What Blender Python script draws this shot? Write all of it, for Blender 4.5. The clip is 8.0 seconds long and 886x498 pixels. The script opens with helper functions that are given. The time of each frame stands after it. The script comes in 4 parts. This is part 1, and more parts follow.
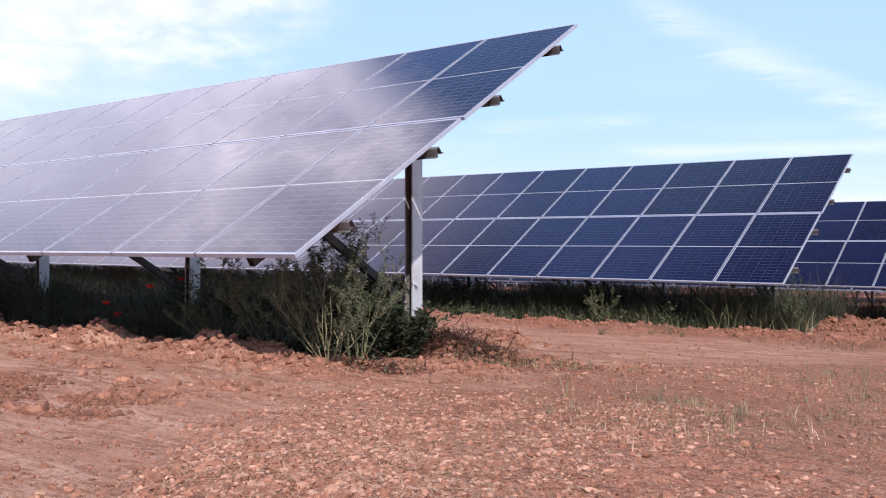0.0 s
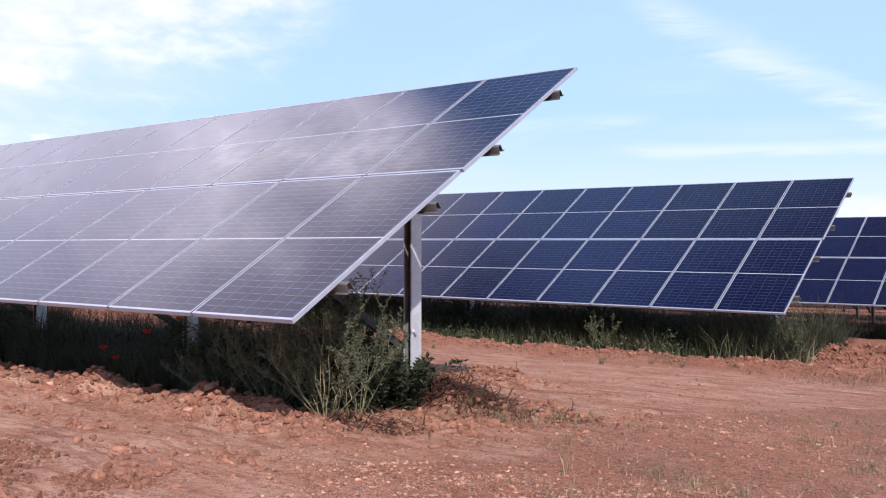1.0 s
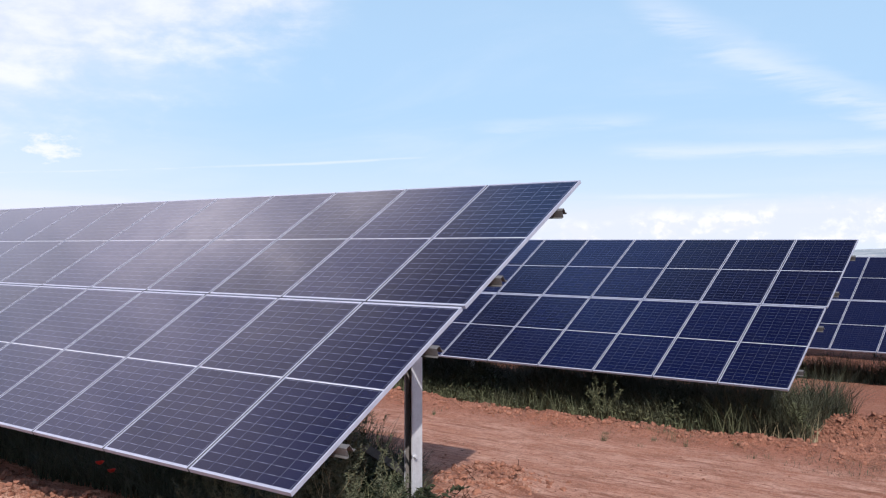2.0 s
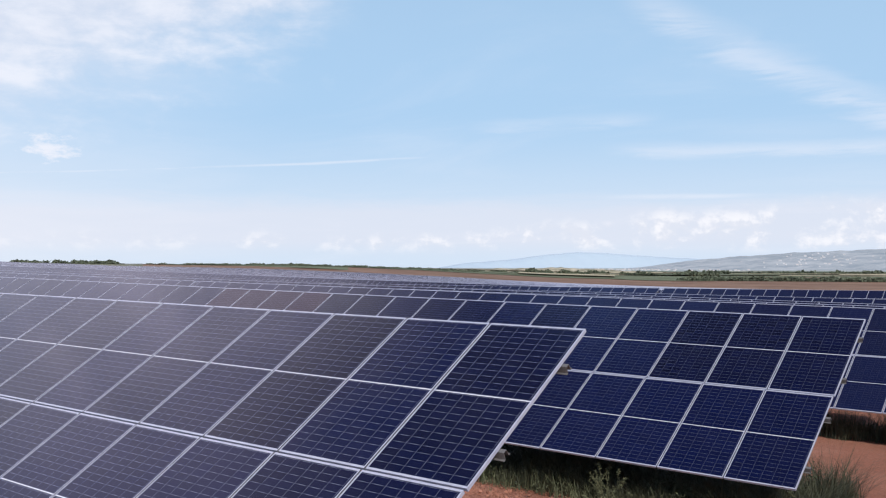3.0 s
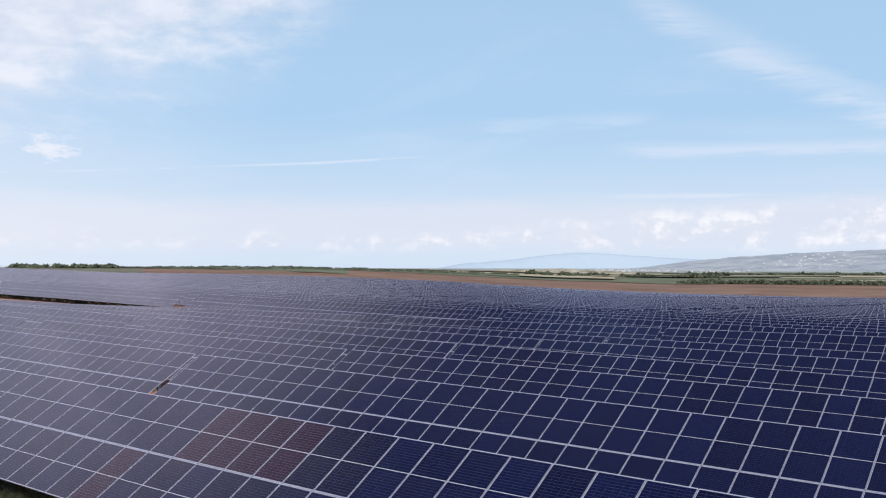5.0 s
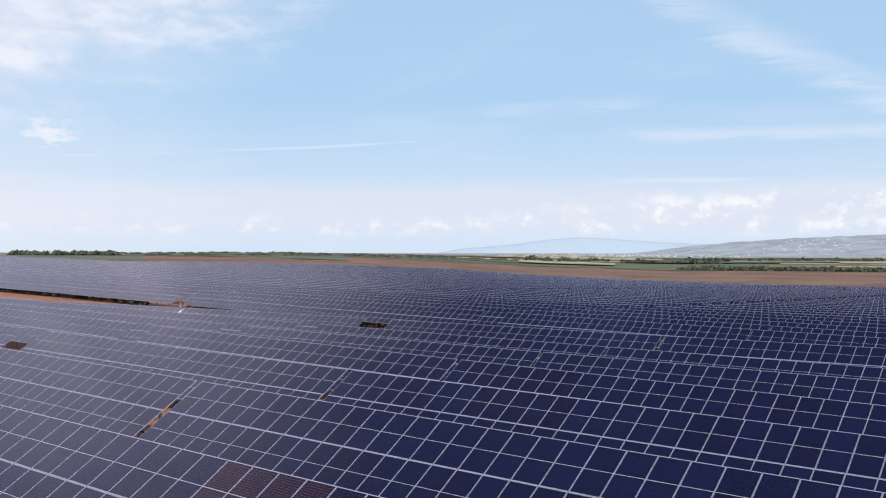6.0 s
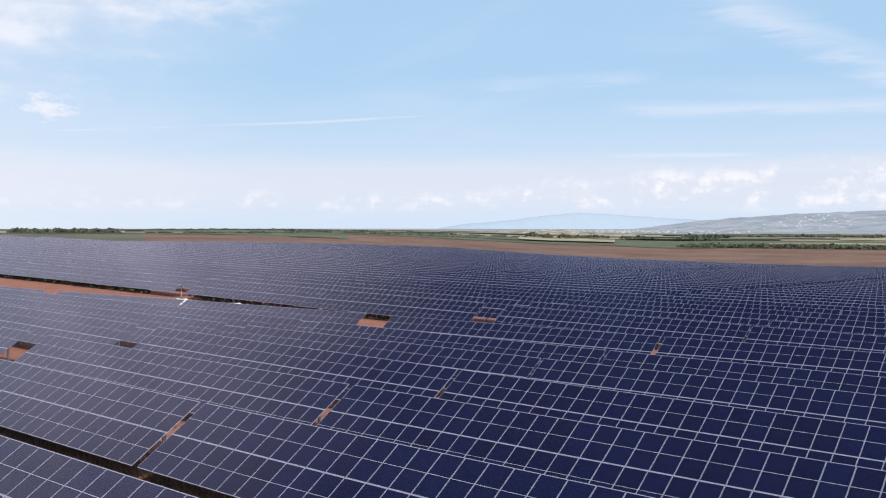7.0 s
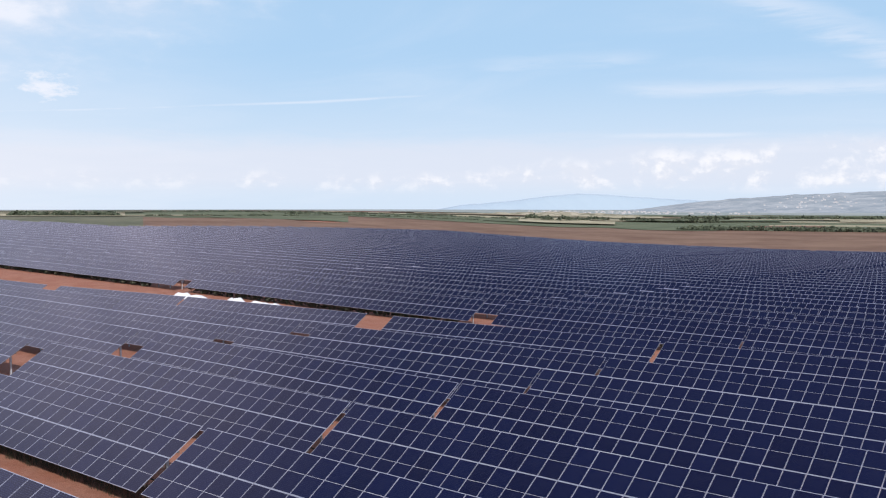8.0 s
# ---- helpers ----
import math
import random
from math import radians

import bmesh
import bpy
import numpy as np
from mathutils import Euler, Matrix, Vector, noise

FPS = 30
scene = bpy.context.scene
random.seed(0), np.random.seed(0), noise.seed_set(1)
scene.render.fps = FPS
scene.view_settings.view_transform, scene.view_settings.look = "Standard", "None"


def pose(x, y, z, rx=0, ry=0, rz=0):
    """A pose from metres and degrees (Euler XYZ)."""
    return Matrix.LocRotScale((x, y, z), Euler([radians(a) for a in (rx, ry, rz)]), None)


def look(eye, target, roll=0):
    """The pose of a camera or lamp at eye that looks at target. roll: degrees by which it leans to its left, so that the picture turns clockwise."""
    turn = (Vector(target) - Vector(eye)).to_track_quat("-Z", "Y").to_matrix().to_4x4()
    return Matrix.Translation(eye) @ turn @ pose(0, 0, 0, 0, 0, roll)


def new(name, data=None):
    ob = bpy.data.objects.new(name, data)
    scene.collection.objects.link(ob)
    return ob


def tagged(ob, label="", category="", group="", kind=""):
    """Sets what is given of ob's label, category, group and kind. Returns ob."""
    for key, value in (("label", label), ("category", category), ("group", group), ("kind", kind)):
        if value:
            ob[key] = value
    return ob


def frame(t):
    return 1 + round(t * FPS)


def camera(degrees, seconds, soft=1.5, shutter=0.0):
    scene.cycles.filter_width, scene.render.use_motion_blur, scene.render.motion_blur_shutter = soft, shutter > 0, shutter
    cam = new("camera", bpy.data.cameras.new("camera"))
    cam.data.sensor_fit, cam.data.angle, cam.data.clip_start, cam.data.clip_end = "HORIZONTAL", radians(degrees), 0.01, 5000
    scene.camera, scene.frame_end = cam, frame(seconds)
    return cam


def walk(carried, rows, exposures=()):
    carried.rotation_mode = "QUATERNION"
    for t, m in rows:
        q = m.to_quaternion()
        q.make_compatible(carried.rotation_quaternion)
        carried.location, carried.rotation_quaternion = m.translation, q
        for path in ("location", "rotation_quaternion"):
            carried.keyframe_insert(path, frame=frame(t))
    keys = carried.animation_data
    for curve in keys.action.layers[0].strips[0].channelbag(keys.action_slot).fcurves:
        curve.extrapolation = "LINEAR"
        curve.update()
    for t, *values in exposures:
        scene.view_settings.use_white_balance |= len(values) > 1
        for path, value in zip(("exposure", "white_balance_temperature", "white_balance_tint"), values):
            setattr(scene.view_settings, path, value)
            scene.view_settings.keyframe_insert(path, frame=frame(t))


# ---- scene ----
# ---------------------------------------------------------------- camera
# A drone that climbs almost straight up beside the end of a row of solar tables.
cam = camera(50.7, 8.0, soft=1.2)
YAW = 38.22
PATH = [
    (0.0, 4.970, -4.541, 0.548, 0.99),
    (0.5, 4.960, -4.518, 0.711, 0.99),
    (1.0, 4.941, -4.491, 1.009, 0.99),
    (1.5, 4.907, -4.458, 1.539, 0.99),
    (1.7, 4.889, -4.440, 1.788, 0.99),
    (2.8, 4.735, -4.260, 3.370, 0.99),
    (3.0, 4.695, -4.215, 3.677, 0.99),
    (3.5, 4.612, -4.140, 4.463, 0.99),
    (4.0, 4.520, -4.080, 5.440, 0.99),
    (4.5, 4.460, -4.045, 6.363, 0.99),
    (4.7, 4.443, -4.038, 6.730, 0.99),
    (5.8, 4.402, -4.045, 8.960, 0.345),
    (6.0, 4.400, -4.060, 9.400, 0.010),
    (6.5, 4.430, -4.130, 10.575, -0.764),
    (7.0, 4.478, -4.240, 11.765, -1.512),
    (7.5, 4.503, -4.310, 12.810, -2.142),
    (8.0, 4.520, -4.350, 14.058, -2.720),
]
walk(cam, [(t, pose(x, y, z, 90 + pitch, 0, YAW)) for t, x, y, z, pitch in PATH],
     exposures=[(0.0, 0.36, 6500, 13), (1.0, 0.33, 6500, 13), (1.7, 0.23, 6500, 12), (2.8, 0.02, 6500, 10), (3.5, -0.03, 6500, 10), (8.0, 0.02, 6500, 10)])

# ---------------------------------------------------------------- light
SUN_AZ, SUN_EL = 129.0, 40.5          # degrees clockwise from +y, degrees up
sun_dir = Vector((math.sin(radians(SUN_AZ)) * math.cos(radians(SUN_EL)),
                  math.cos(radians(SUN_AZ)) * math.cos(radians(SUN_EL)),
                  math.sin(radians(SUN_EL))))
sun = new("sun", bpy.data.lights.new("sun", "SUN"))
sun.data.energy, sun.data.angle, sun.data.color = 4.1, radians(0.6), (1.0, 0.94, 0.87)
sun.matrix_world = look(sun_dir * 50, (0, 0, 0))


class Nodes:
    """Short hand for building a node tree."""

    def __init__(self, tree):
        self.tree = tree
        tree.nodes.clear()

    def add(self, kind, **values):
        n = self.tree.nodes.new("ShaderNode" + kind)
        for key, v in values.items():
            if key == "operation":
                n.operation = v
            elif key == "data_type":
                n.data_type = v
            elif key == "blend_type":
                n.blend_type = v
            elif key == "feature":
                n.feature = v
            elif key == "interpolation_type":
                n.interpolation_type = v
        return n

    def put(self, n, socket, v):
        if isinstance(v, bpy.types.NodeSocket):
            self.tree.links.new(v, n.inputs[socket])
        else:
            n.inputs[socket].default_value = v

    def math(self, op, a, b=0.0, c=0.0, clamp=False):
        n = self.add("Math", operation=op)
        n.use_clamp = clamp
        for k, v in enumerate((a, b, c)):
            self.put(n, k, v)
        return n.outputs[0]

    def vmath(self, op, a, b=(0, 0, 0)):
        n = self.add("VectorMath", operation=op)
        self.put(n, 0, a)
        if op == "SCALE":
            self.put(n, 3, b)
        else:
            self.put(n, 1, b)
        return n.outputs["Value"] if op in ("DOT_PRODUCT", "LENGTH", "DISTANCE") else n.outputs[0]

    def mix(self, f, a, b, blend="MIX"):
        n = self.add("Mix", data_type="RGBA", blend_type=blend)
        self.put(n, 0, f)
        for k, v in ((6, a), (7, b)):
            self.put(n, k, v if isinstance(v, bpy.types.NodeSocket) or len(v) == 4 else (*v, 1))
        return n.outputs[2]

    def smooth(self, v, lo, hi, a=0.0, b=1.0):
        n = self.add("MapRange", interpolation_type="SMOOTHSTEP")
        for k, w in enumerate((v, lo, hi, a, b)):
            self.put(n, k, w)
        return n.outputs[0]

    def noise(self, vec, scale, detail=4.0, rough=0.55, distortion=0.0):
        n = self.add("TexNoise")
        self.put(n, "Vector", vec)
        n.inputs["Scale"].default_value = scale
        n.inputs["Detail"].default_value = detail
        n.inputs["Roughness"].default_value = rough
        n.inputs["Distortion"].default_value = distortion
        return n.outputs[0]

    def xyz(self, v):
        n = self.add("SeparateXYZ")
        self.put(n, 0, v)
        return n.outputs

    def combine(self, x, y, z):
        n = self.add("CombineXYZ")
        for k, v in enumerate((x, y, z)):
            self.put(n, k, v)
        return n.outputs[0]


# Sky: clear blue above, thin high streaks, haze and small cumulus near the horizon, a cloud bank to the west.
world = bpy.data.worlds.new("sky")
scene.world = world
world.use_nodes = True
w = Nodes(world.node_tree)
sky = w.add("TexSky")
sky.sky_type, sky.sun_disc = "NISHITA", False
sky.sun_elevation, sky.sun_rotation = radians(SUN_EL), radians(SUN_AZ)
sky.air_density, sky.dust_density, sky.ozone_density = 1.0, 0.6, 1.6
direction = w.add("TexCoord").outputs["Generated"]
dx, dy, dz = w.xyz(direction)
up = w.math("MAXIMUM", dz, 0.0)
inv = w.math("DIVIDE", 1.0, w.math("ADD", up, 0.10))
flat = w.combine(w.math("MULTIPLY", dx, inv), w.math("MULTIPLY", dy, inv), 0.0)
az = w.math("ARCTAN2", w.math("MULTIPLY", dx, -1.0), dy)      # 0 along +y, growing towards -x
# thin high cloud
veil = w.smooth(w.noise(w.vmath("MULTIPLY", flat, (0.55, 0.9, 1)), 1.1, 7, 0.6, 0.6), 0.48, 0.80)
veil = w.math("MULTIPLY", veil, w.smooth(dz, 0.26, 0.40, 0.25, 1.0))
low = w.combine(az, w.math("MULTIPLY", dz, 2.3), 0.0)
wisp = w.noise(w.vmath("MULTIPLY", low, (1.0, 3.0, 1.0)), 9.0, 7, 0.62, 0.4)
fluff = w.noise(low, 15.0, 7, 0.6, 0.2)


def streak(slope_, level, wide, a0, a1, strength):
    """A thin line of high cloud whose height changes evenly with the bearing, fading out at a0 and a1."""
    line = w.math("ADD", level, w.math("MULTIPLY", az, slope_))
    off_ = w.math("ABSOLUTE", w.math("ADD", w.math("SUBTRACT", dz, line), w.math("MULTIPLY", w.math("SUBTRACT", wisp, 0.5), wide * 1.6)))
    body = w.smooth(off_, wide, 0.0, 0.0, strength)
    ends = w.math("MULTIPLY", w.smooth(az, a0 - 0.04, a0 + 0.03), w.smooth(az, a1 + 0.04, a1 - 0.03))
    return w.math("MULTIPLY", w.math("MULTIPLY", body, ends), w.smooth(wisp, 0.34, 0.60, 0.35, 1.0))


def most(*parts):
    total = parts[0]
    for p_ in parts[1:]:
        total = w.math("MAXIMUM", total, p_)
    return total


streaks = most(streak(0.50, 0.036, 0.030, 0.05, 0.45, 0.34), streak(0.015, 0.112, 0.012, 0.05, 0.47, 0.30),
               streak(0.0, 0.0715, 0.004, 0.36, 0.48, 0.30), streak(-0.06, 0.1560, 0.0022, 0.70, 1.20, 0.34), streak(-0.03, 0.165, 0.012, 0.46, 0.62, 0.20))
# a broad bank of broken cloud in the west, at middle height
bank_shape = w.noise(flat, 1.6, 6, 0.55, 0.3)
bank_torn = w.noise(w.vmath("MULTIPLY", flat, (1.0, 2.4, 1.0)), 3.4, 7, 0.62, 0.6)
bank_side = w.math("MULTIPLY", w.smooth(w.math("ADD", az, w.math("MULTIPLY", bank_shape, 0.5)), 1.14, 1.25), w.smooth(az, 2.0, 1.25, 0.25, 1.0))
bank_low = w.smooth(w.math("ADD", dz, w.math("MULTIPLY", bank_shape, 0.16)), 0.34, 0.49)
bank_low = w.math("MULTIPLY", bank_low, w.smooth(dz, 0.38, 0.55, 0.62, 1.0))
bank_edge = w.math("ADD", w.math("MULTIPLY", bank_shape, 0.14), w.math("MULTIPLY", bank_torn, 0.16))
bank_height = w.smooth(w.math("ADD", dz, bank_edge), 0.925, 0.77)
bank = w.math("MULTIPLY", w.math("MULTIPLY", bank_side, w.math("MULTIPLY", bank_low, bank_height)), w.smooth(bank_torn, 0.36, 0.62, 0.66, 1.0))
# a loose grey-white cloud below it, that hangs over the left of the view
hang = w.math("SUBTRACT", dz, w.math("ADD", 0.145, w.math("MULTIPLY", w.math("SUBTRACT", 1.11, az), 0.33)))
hang = w.math("ADD", hang, w.math("MULTIPLY", w.math("SUBTRACT", fluff, 0.5), 0.16))
hanging = w.math("MULTIPLY", w.smooth(hang, -0.045, 0.075, 0.0, 0.72), w.math("MULTIPLY", w.smooth(az, 0.74, 0.84), w.smooth(dz, 0.42, 0.33)))
# small cumulus low over the horizon, lit from above, with greyer feet
crest = w.math("ADD", w.smooth(az, 0.80, 0.20, 0.030, 0.064), w.math("MULTIPLY", w.math("SUBTRACT", w.noise(w.combine(az, 0.0, 0.0), 13.0, 3), 0.5), 0.040))
puff_at = w.combine(az, w.math("MULTIPLY", dz, 1.35), 0.0)
puff = w.noise(puff_at, 24.0, 8, 0.58, 0.15)
puff_above = w.noise(w.vmath("ADD", puff_at, (0.004, 0.010, 0.0)), 24.0, 4, 0.58, 0.15)
puffs = w.smooth(puff, 0.45, 0.63)
band = w.math("MULTIPLY", w.smooth(dz, 0.010, 0.026), w.smooth(w.math("SUBTRACT", dz, crest), 0.009, -0.012))
cumulus = w.math("MULTIPLY", w.math("MULTIPLY", puffs, band), w.smooth(az, 1.15, 0.70, 0.35, 0.85))
lit = w.smooth(w.math("SUBTRACT", puff, puff_above), -0.06, 0.09)
stratus = w.math("MULTIPLY", w.smooth(dz, 0.004, 0.030), w.smooth(w.math("ADD", dz, w.math("MULTIPLY", wisp, 0.03)), 0.095, 0.066, 0.0, 0.66))
glow = w.smooth(dz, 0.92, 0.12, 0.0, 0.92)
# one small cloud by itself
off = w.combine(w.math("SUBTRACT", az, 1.066), w.math("MULTIPLY", w.math("SUBTRACT", dz, 0.116), 2.0), 0.0)
ring = w.math("ADD", w.vmath("LENGTH", off), w.math("MULTIPLY", w.math("SUBTRACT", w.noise(low, 42.0, 6, 0.65), 0.5), 0.085))
lone = w.smooth(ring, 0.036, 0.004, 0.0, 0.72)
side_haze = w.math("MULTIPLY", w.smooth(w.math("ADD", az, w.math("MULTIPLY", bank_shape, 0.3)), 0.95, 1.30), w.smooth(dz, 0.5, 0.2, 0.0, 0.22))
haze = w.smooth(dz, 0.17, 0.015, 0.0, 0.85)
base = w.mix(glow, sky.outputs[0], (4.9, 7.35, 10.2))
base = w.mix(haze, base, (7.9, 9.0, 10.5))
base = w.mix(stratus, base, (8.6, 8.9, 10.1))
cover = most(w.math("MULTIPLY", veil, 0.55), lone, side_haze, streaks)
sky_col = w.mix(cover, base, (10.9, 10.7, 11.3))
sky_col = w.mix(hanging, sky_col, w.mix(w.smooth(fluff, 0.3, 0.7), (8.0, 8.5, 9.9), (10.7, 10.6, 11.3)))
sky_col = w.mix(cumulus, sky_col, w.mix(lit, (8.7, 9.1, 10.2), (10.9, 10.9, 11.4)))
# unseen patches added for module reflections: deep blue north-west, brighter blue towards the zenith
deep = w.math("MULTIPLY", w.math("MULTIPLY", w.smooth(az, 1.05, 0.92), w.smooth(az, 0.10, 0.40)), w.math("MULTIPLY", w.smooth(dz, 0.34, 0.50), w.smooth(dz, 0.76, 0.66, 0.0, 0.85)))
sky_col = w.mix(deep, sky_col, (2.3, 4.2, 8.6))
clear_side = w.math("MULTIPLY", w.smooth(az, 1.10, 0.92), w.smooth(az, 0.30, 0.55))
clear = w.math("MULTIPLY", clear_side, w.math("MULTIPLY", w.smooth(dz, 0.64, 0.74), w.smooth(dz, 0.88, 0.80, 0.0, 0.75)))
sky_col = w.mix(clear, sky_col, (5.6, 9.6, 17.5))
bank_light = w.math("MULTIPLY", w.smooth(w.math("ABSOLUTE", w.math("SUBTRACT", az, 1.08)), 0.26, 0.05), w.math("MULTIPLY", w.smooth(dz, 0.45, 0.54), w.smooth(bank_torn, 0.40, 0.58)))
sky_col = w.mix(bank, sky_col, w.mix(bank_light, (25.2, 23.8, 28.6), (39.0, 36.8, 41.0)))
bg = w.add("Background")
w.put(bg, 0, sky_col)
bg.inputs[1].default_value = 0.09
out = w.add("OutputWorld")
world.node_tree.links.new(bg.outputs[0], out.inputs[0])


# ---------------------------------------------------------------- materials
def material(name, rough=0.8, metal=0.0, specular=0.5):
    m = bpy.data.materials.new(name)
    m.use_nodes = True
    n = Nodes(m.node_tree)
    b = n.add("BsdfPrincipled")
    b.inputs["Roughness"].default_value = rough
    b.inputs["Metallic"].default_value = metal
    b.inputs["Specular IOR Level"].default_value = specular
    o = n.add("OutputMaterial")
    m.node_tree.links.new(b.outputs[0], o.inputs[0])
    return m, n, b


def bump(n, b, height, strength=0.5, distance=0.02):
    k = n.add("Bump")
    k.inputs["Strength"].default_value = strength
    k.inputs["Distance"].default_value = distance
    n.put(k, "Height", height)
    n.put(b, "Normal", k.outputs[0])


def mottled(name, a, c, scale, rough=0.85, detail=5, bumped=0.4, distance=0.02, metal=0.0, specular=0.4, random_value=0.0):
    """A plain material whose colour wanders between two tones, with a fine relief."""
    m, n, b = material(name, rough, metal, specular)
    p = n.add("TexCoord").outputs["Object"]
    big = n.noise(p, scale, detail, 0.6)
    fine = n.noise(p, scale * 9, 3, 0.6)
    f = n.math("ADD", n.math("MULTIPLY", big, 0.7), n.math("MULTIPLY", fine, 0.3))
    col = n.mix(n.smooth(f, 0.33, 0.67), a, c)
    if random_value:
        r = n.add("NewGeometry").outputs["Random Per Island"]
        col = n.mix(1.0, col, n.mix(r, (1 - random_value,) * 3, (1 + random_value,) * 3), "MULTIPLY")
    n.put(b, "Base Color", col)
    bump(n, b, f, bumped, distance)
    return m


def pv_material(name, cell, cell2, joints=1.0):
    """Glass over dark silicon cells: six cells wide, twelve half cells high in each half; fine light joints and busbars, dust on top."""
    m, n, b = material(name, 0.07, 0.0, 0.12)
    b.inputs["Specular Tint"].default_value = (1.0, 0.86, 1.0, 1)
    uv = n.add("UVMap").outputs[0]
    u, v, _ = n.xyz(uv)

    def joint(c, pitch, width):
        d = n.math("ABSOLUTE", n.math("SUBTRACT", n.math("FRACT", n.math("DIVIDE", c, pitch)), 0.5))
        return n.math("GREATER_THAN", d, 0.5 - width / pitch / 2)

    def dashes(c, pitch, lo):
        """Joints between cells show broken, strongest beside the cells' clipped corners."""
        d = n.math("ABSOLUTE", n.math("SUBTRACT", n.math("FRACT", n.math("DIVIDE", c, pitch)), 0.5))
        return n.smooth(d, 0.16, 0.34, lo, 1.0)

    columns = n.math("MULTIPLY", joint(u, 0.1807, 0.0048), dashes(v, 0.1820, 0.72))
    lines = n.math("MULTIPLY", joint(v, 0.0910, 0.0050), dashes(n.math("ADD", u, 0.09), 0.1807, 0.45))
    bus = n.math("MULTIPLY", joint(u, 0.0201, 0.0012), 0.05)
    cellvec = n.combine(n.math("FLOOR", n.math("DIVIDE", u, 0.1807)), n.math("FLOOR", n.math("DIVIDE", v, 0.0910)),
                        n.math("MULTIPLY", n.add("ObjectInfo").outputs["Random"], 57.0))
    wn = n.add("TexWhiteNoise")
    n.put(wn, 0, cellvec)
    island = n.add("NewGeometry").outputs["Random Per Island"]
    tone = n.math("ADD", n.math("MULTIPLY", wn.outputs[0], 0.25),
                  n.math("ADD", n.math("MULTIPLY", n.add("ObjectInfo").outputs["Random"], 0.60), n.math("MULTIPLY", island, 0.10)))
    col = n.mix(tone, cell, cell2)
    mark = n.math("MAXIMUM", n.math("MULTIPLY", columns, 0.34 * joints), n.math("MAXIMUM", n.math("MULTIPLY", lines, 0.40 * joints), bus))
    col = n.mix(mark, col, (0.33, 0.36, 0.50))
    pos = n.add("TexCoord").outputs["Object"]
    dust = n.smooth(n.noise(pos, 1.3, 6, 0.65), 0.35, 0.75, 0.001, 0.010)
    col = n.mix(dust, col, (0.28, 0.24, 0.33))
    n.put(b, "Base Color", col)
    n.put(b, "Roughness", n.smooth(n.noise(pos, 3.0, 4), 0.3, 0.7, 0.05, 0.16))
    return m


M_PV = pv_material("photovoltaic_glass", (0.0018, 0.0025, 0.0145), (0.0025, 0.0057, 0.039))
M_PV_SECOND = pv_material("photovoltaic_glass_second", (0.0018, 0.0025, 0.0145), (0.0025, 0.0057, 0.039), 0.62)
# Rows behind: lighter cells hold a hazy sheen in their colour; joints fainter.
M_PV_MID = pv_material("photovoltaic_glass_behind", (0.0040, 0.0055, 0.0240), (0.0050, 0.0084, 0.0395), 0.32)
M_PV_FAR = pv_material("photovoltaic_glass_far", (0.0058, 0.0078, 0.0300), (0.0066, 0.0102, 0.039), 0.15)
M_PV_BROWN = pv_material("photovoltaic_glass_brown", (0.0110, 0.0026, 0.0130), (0.0155, 0.0038, 0.0175))
M_ALU = mottled("anodised_aluminium", (0.34, 0.355, 0.455), (0.43, 0.445, 0.55), 3.0, 0.42, bumped=0.05, metal=0.15)
# Dark frame side: the shade of the narrow module gaps, put into colour.
M_GAP = mottled("shaded_frame_side", (0.075, 0.077, 0.090), (0.13, 0.135, 0.155), 3.0, 0.6, bumped=0.05)
M_BACK = mottled("white_backsheet", (0.60, 0.61, 0.70), (0.68, 0.69, 0.77), 2.0, 0.6, bumped=0.02)
M_ZINC = mottled("galvanised_steel", (0.48, 0.49, 0.53), (0.63, 0.64, 0.69), 7.0, 0.5, bumped=0.1, metal=0.3)
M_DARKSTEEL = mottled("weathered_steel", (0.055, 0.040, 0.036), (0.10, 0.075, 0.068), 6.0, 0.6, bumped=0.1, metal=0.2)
M_PURLIN = mottled("stained_purlin_steel", (0.10, 0.096, 0.098), (0.18, 0.174, 0.176), 6.0, 0.5, bumped=0.1, metal=0.2)
# Darker zinc that paints the shade inside the posts' channels.
M_SHADEZINC = mottled("shaded_zinc", (0.17, 0.155, 0.15), (0.27, 0.25, 0.245), 6.0, 0.6, bumped=0.1, metal=0.2)
M_CABLE = mottled("black_cable", (0.012, 0.012, 0.013), (0.025, 0.025, 0.027), 5.0, 0.5, bumped=0.0)
M_BRACE = mottled("dull_steel", (0.035, 0.033, 0.032), (0.085, 0.080, 0.078), 6.0, 0.6, bumped=0.1, metal=0.0, specular=0.2)
M_STONE = mottled("limestone_pebble", (0.24, 0.108, 0.073), (0.47, 0.27, 0.20), 9.0, 0.9, bumped=0.5, distance=0.01, random_value=0.45)
M_CLOD = mottled("red_clod", (0.19, 0.078, 0.052), (0.33, 0.155, 0.105), 9.0, 0.95, bumped=0.7, distance=0.02, random_value=0.25)
M_DARKCLOD = mottled("dark_red_clod", (0.13, 0.050, 0.032), (0.24, 0.105, 0.070), 9.0, 0.95, bumped=0.7, distance=0.02, random_value=0.3)
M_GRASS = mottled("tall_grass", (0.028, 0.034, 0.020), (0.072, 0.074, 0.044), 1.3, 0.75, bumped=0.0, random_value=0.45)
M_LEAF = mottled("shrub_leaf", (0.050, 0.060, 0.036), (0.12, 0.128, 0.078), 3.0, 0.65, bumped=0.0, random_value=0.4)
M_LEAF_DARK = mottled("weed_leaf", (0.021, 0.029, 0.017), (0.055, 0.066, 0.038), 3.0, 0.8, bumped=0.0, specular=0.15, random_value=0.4)
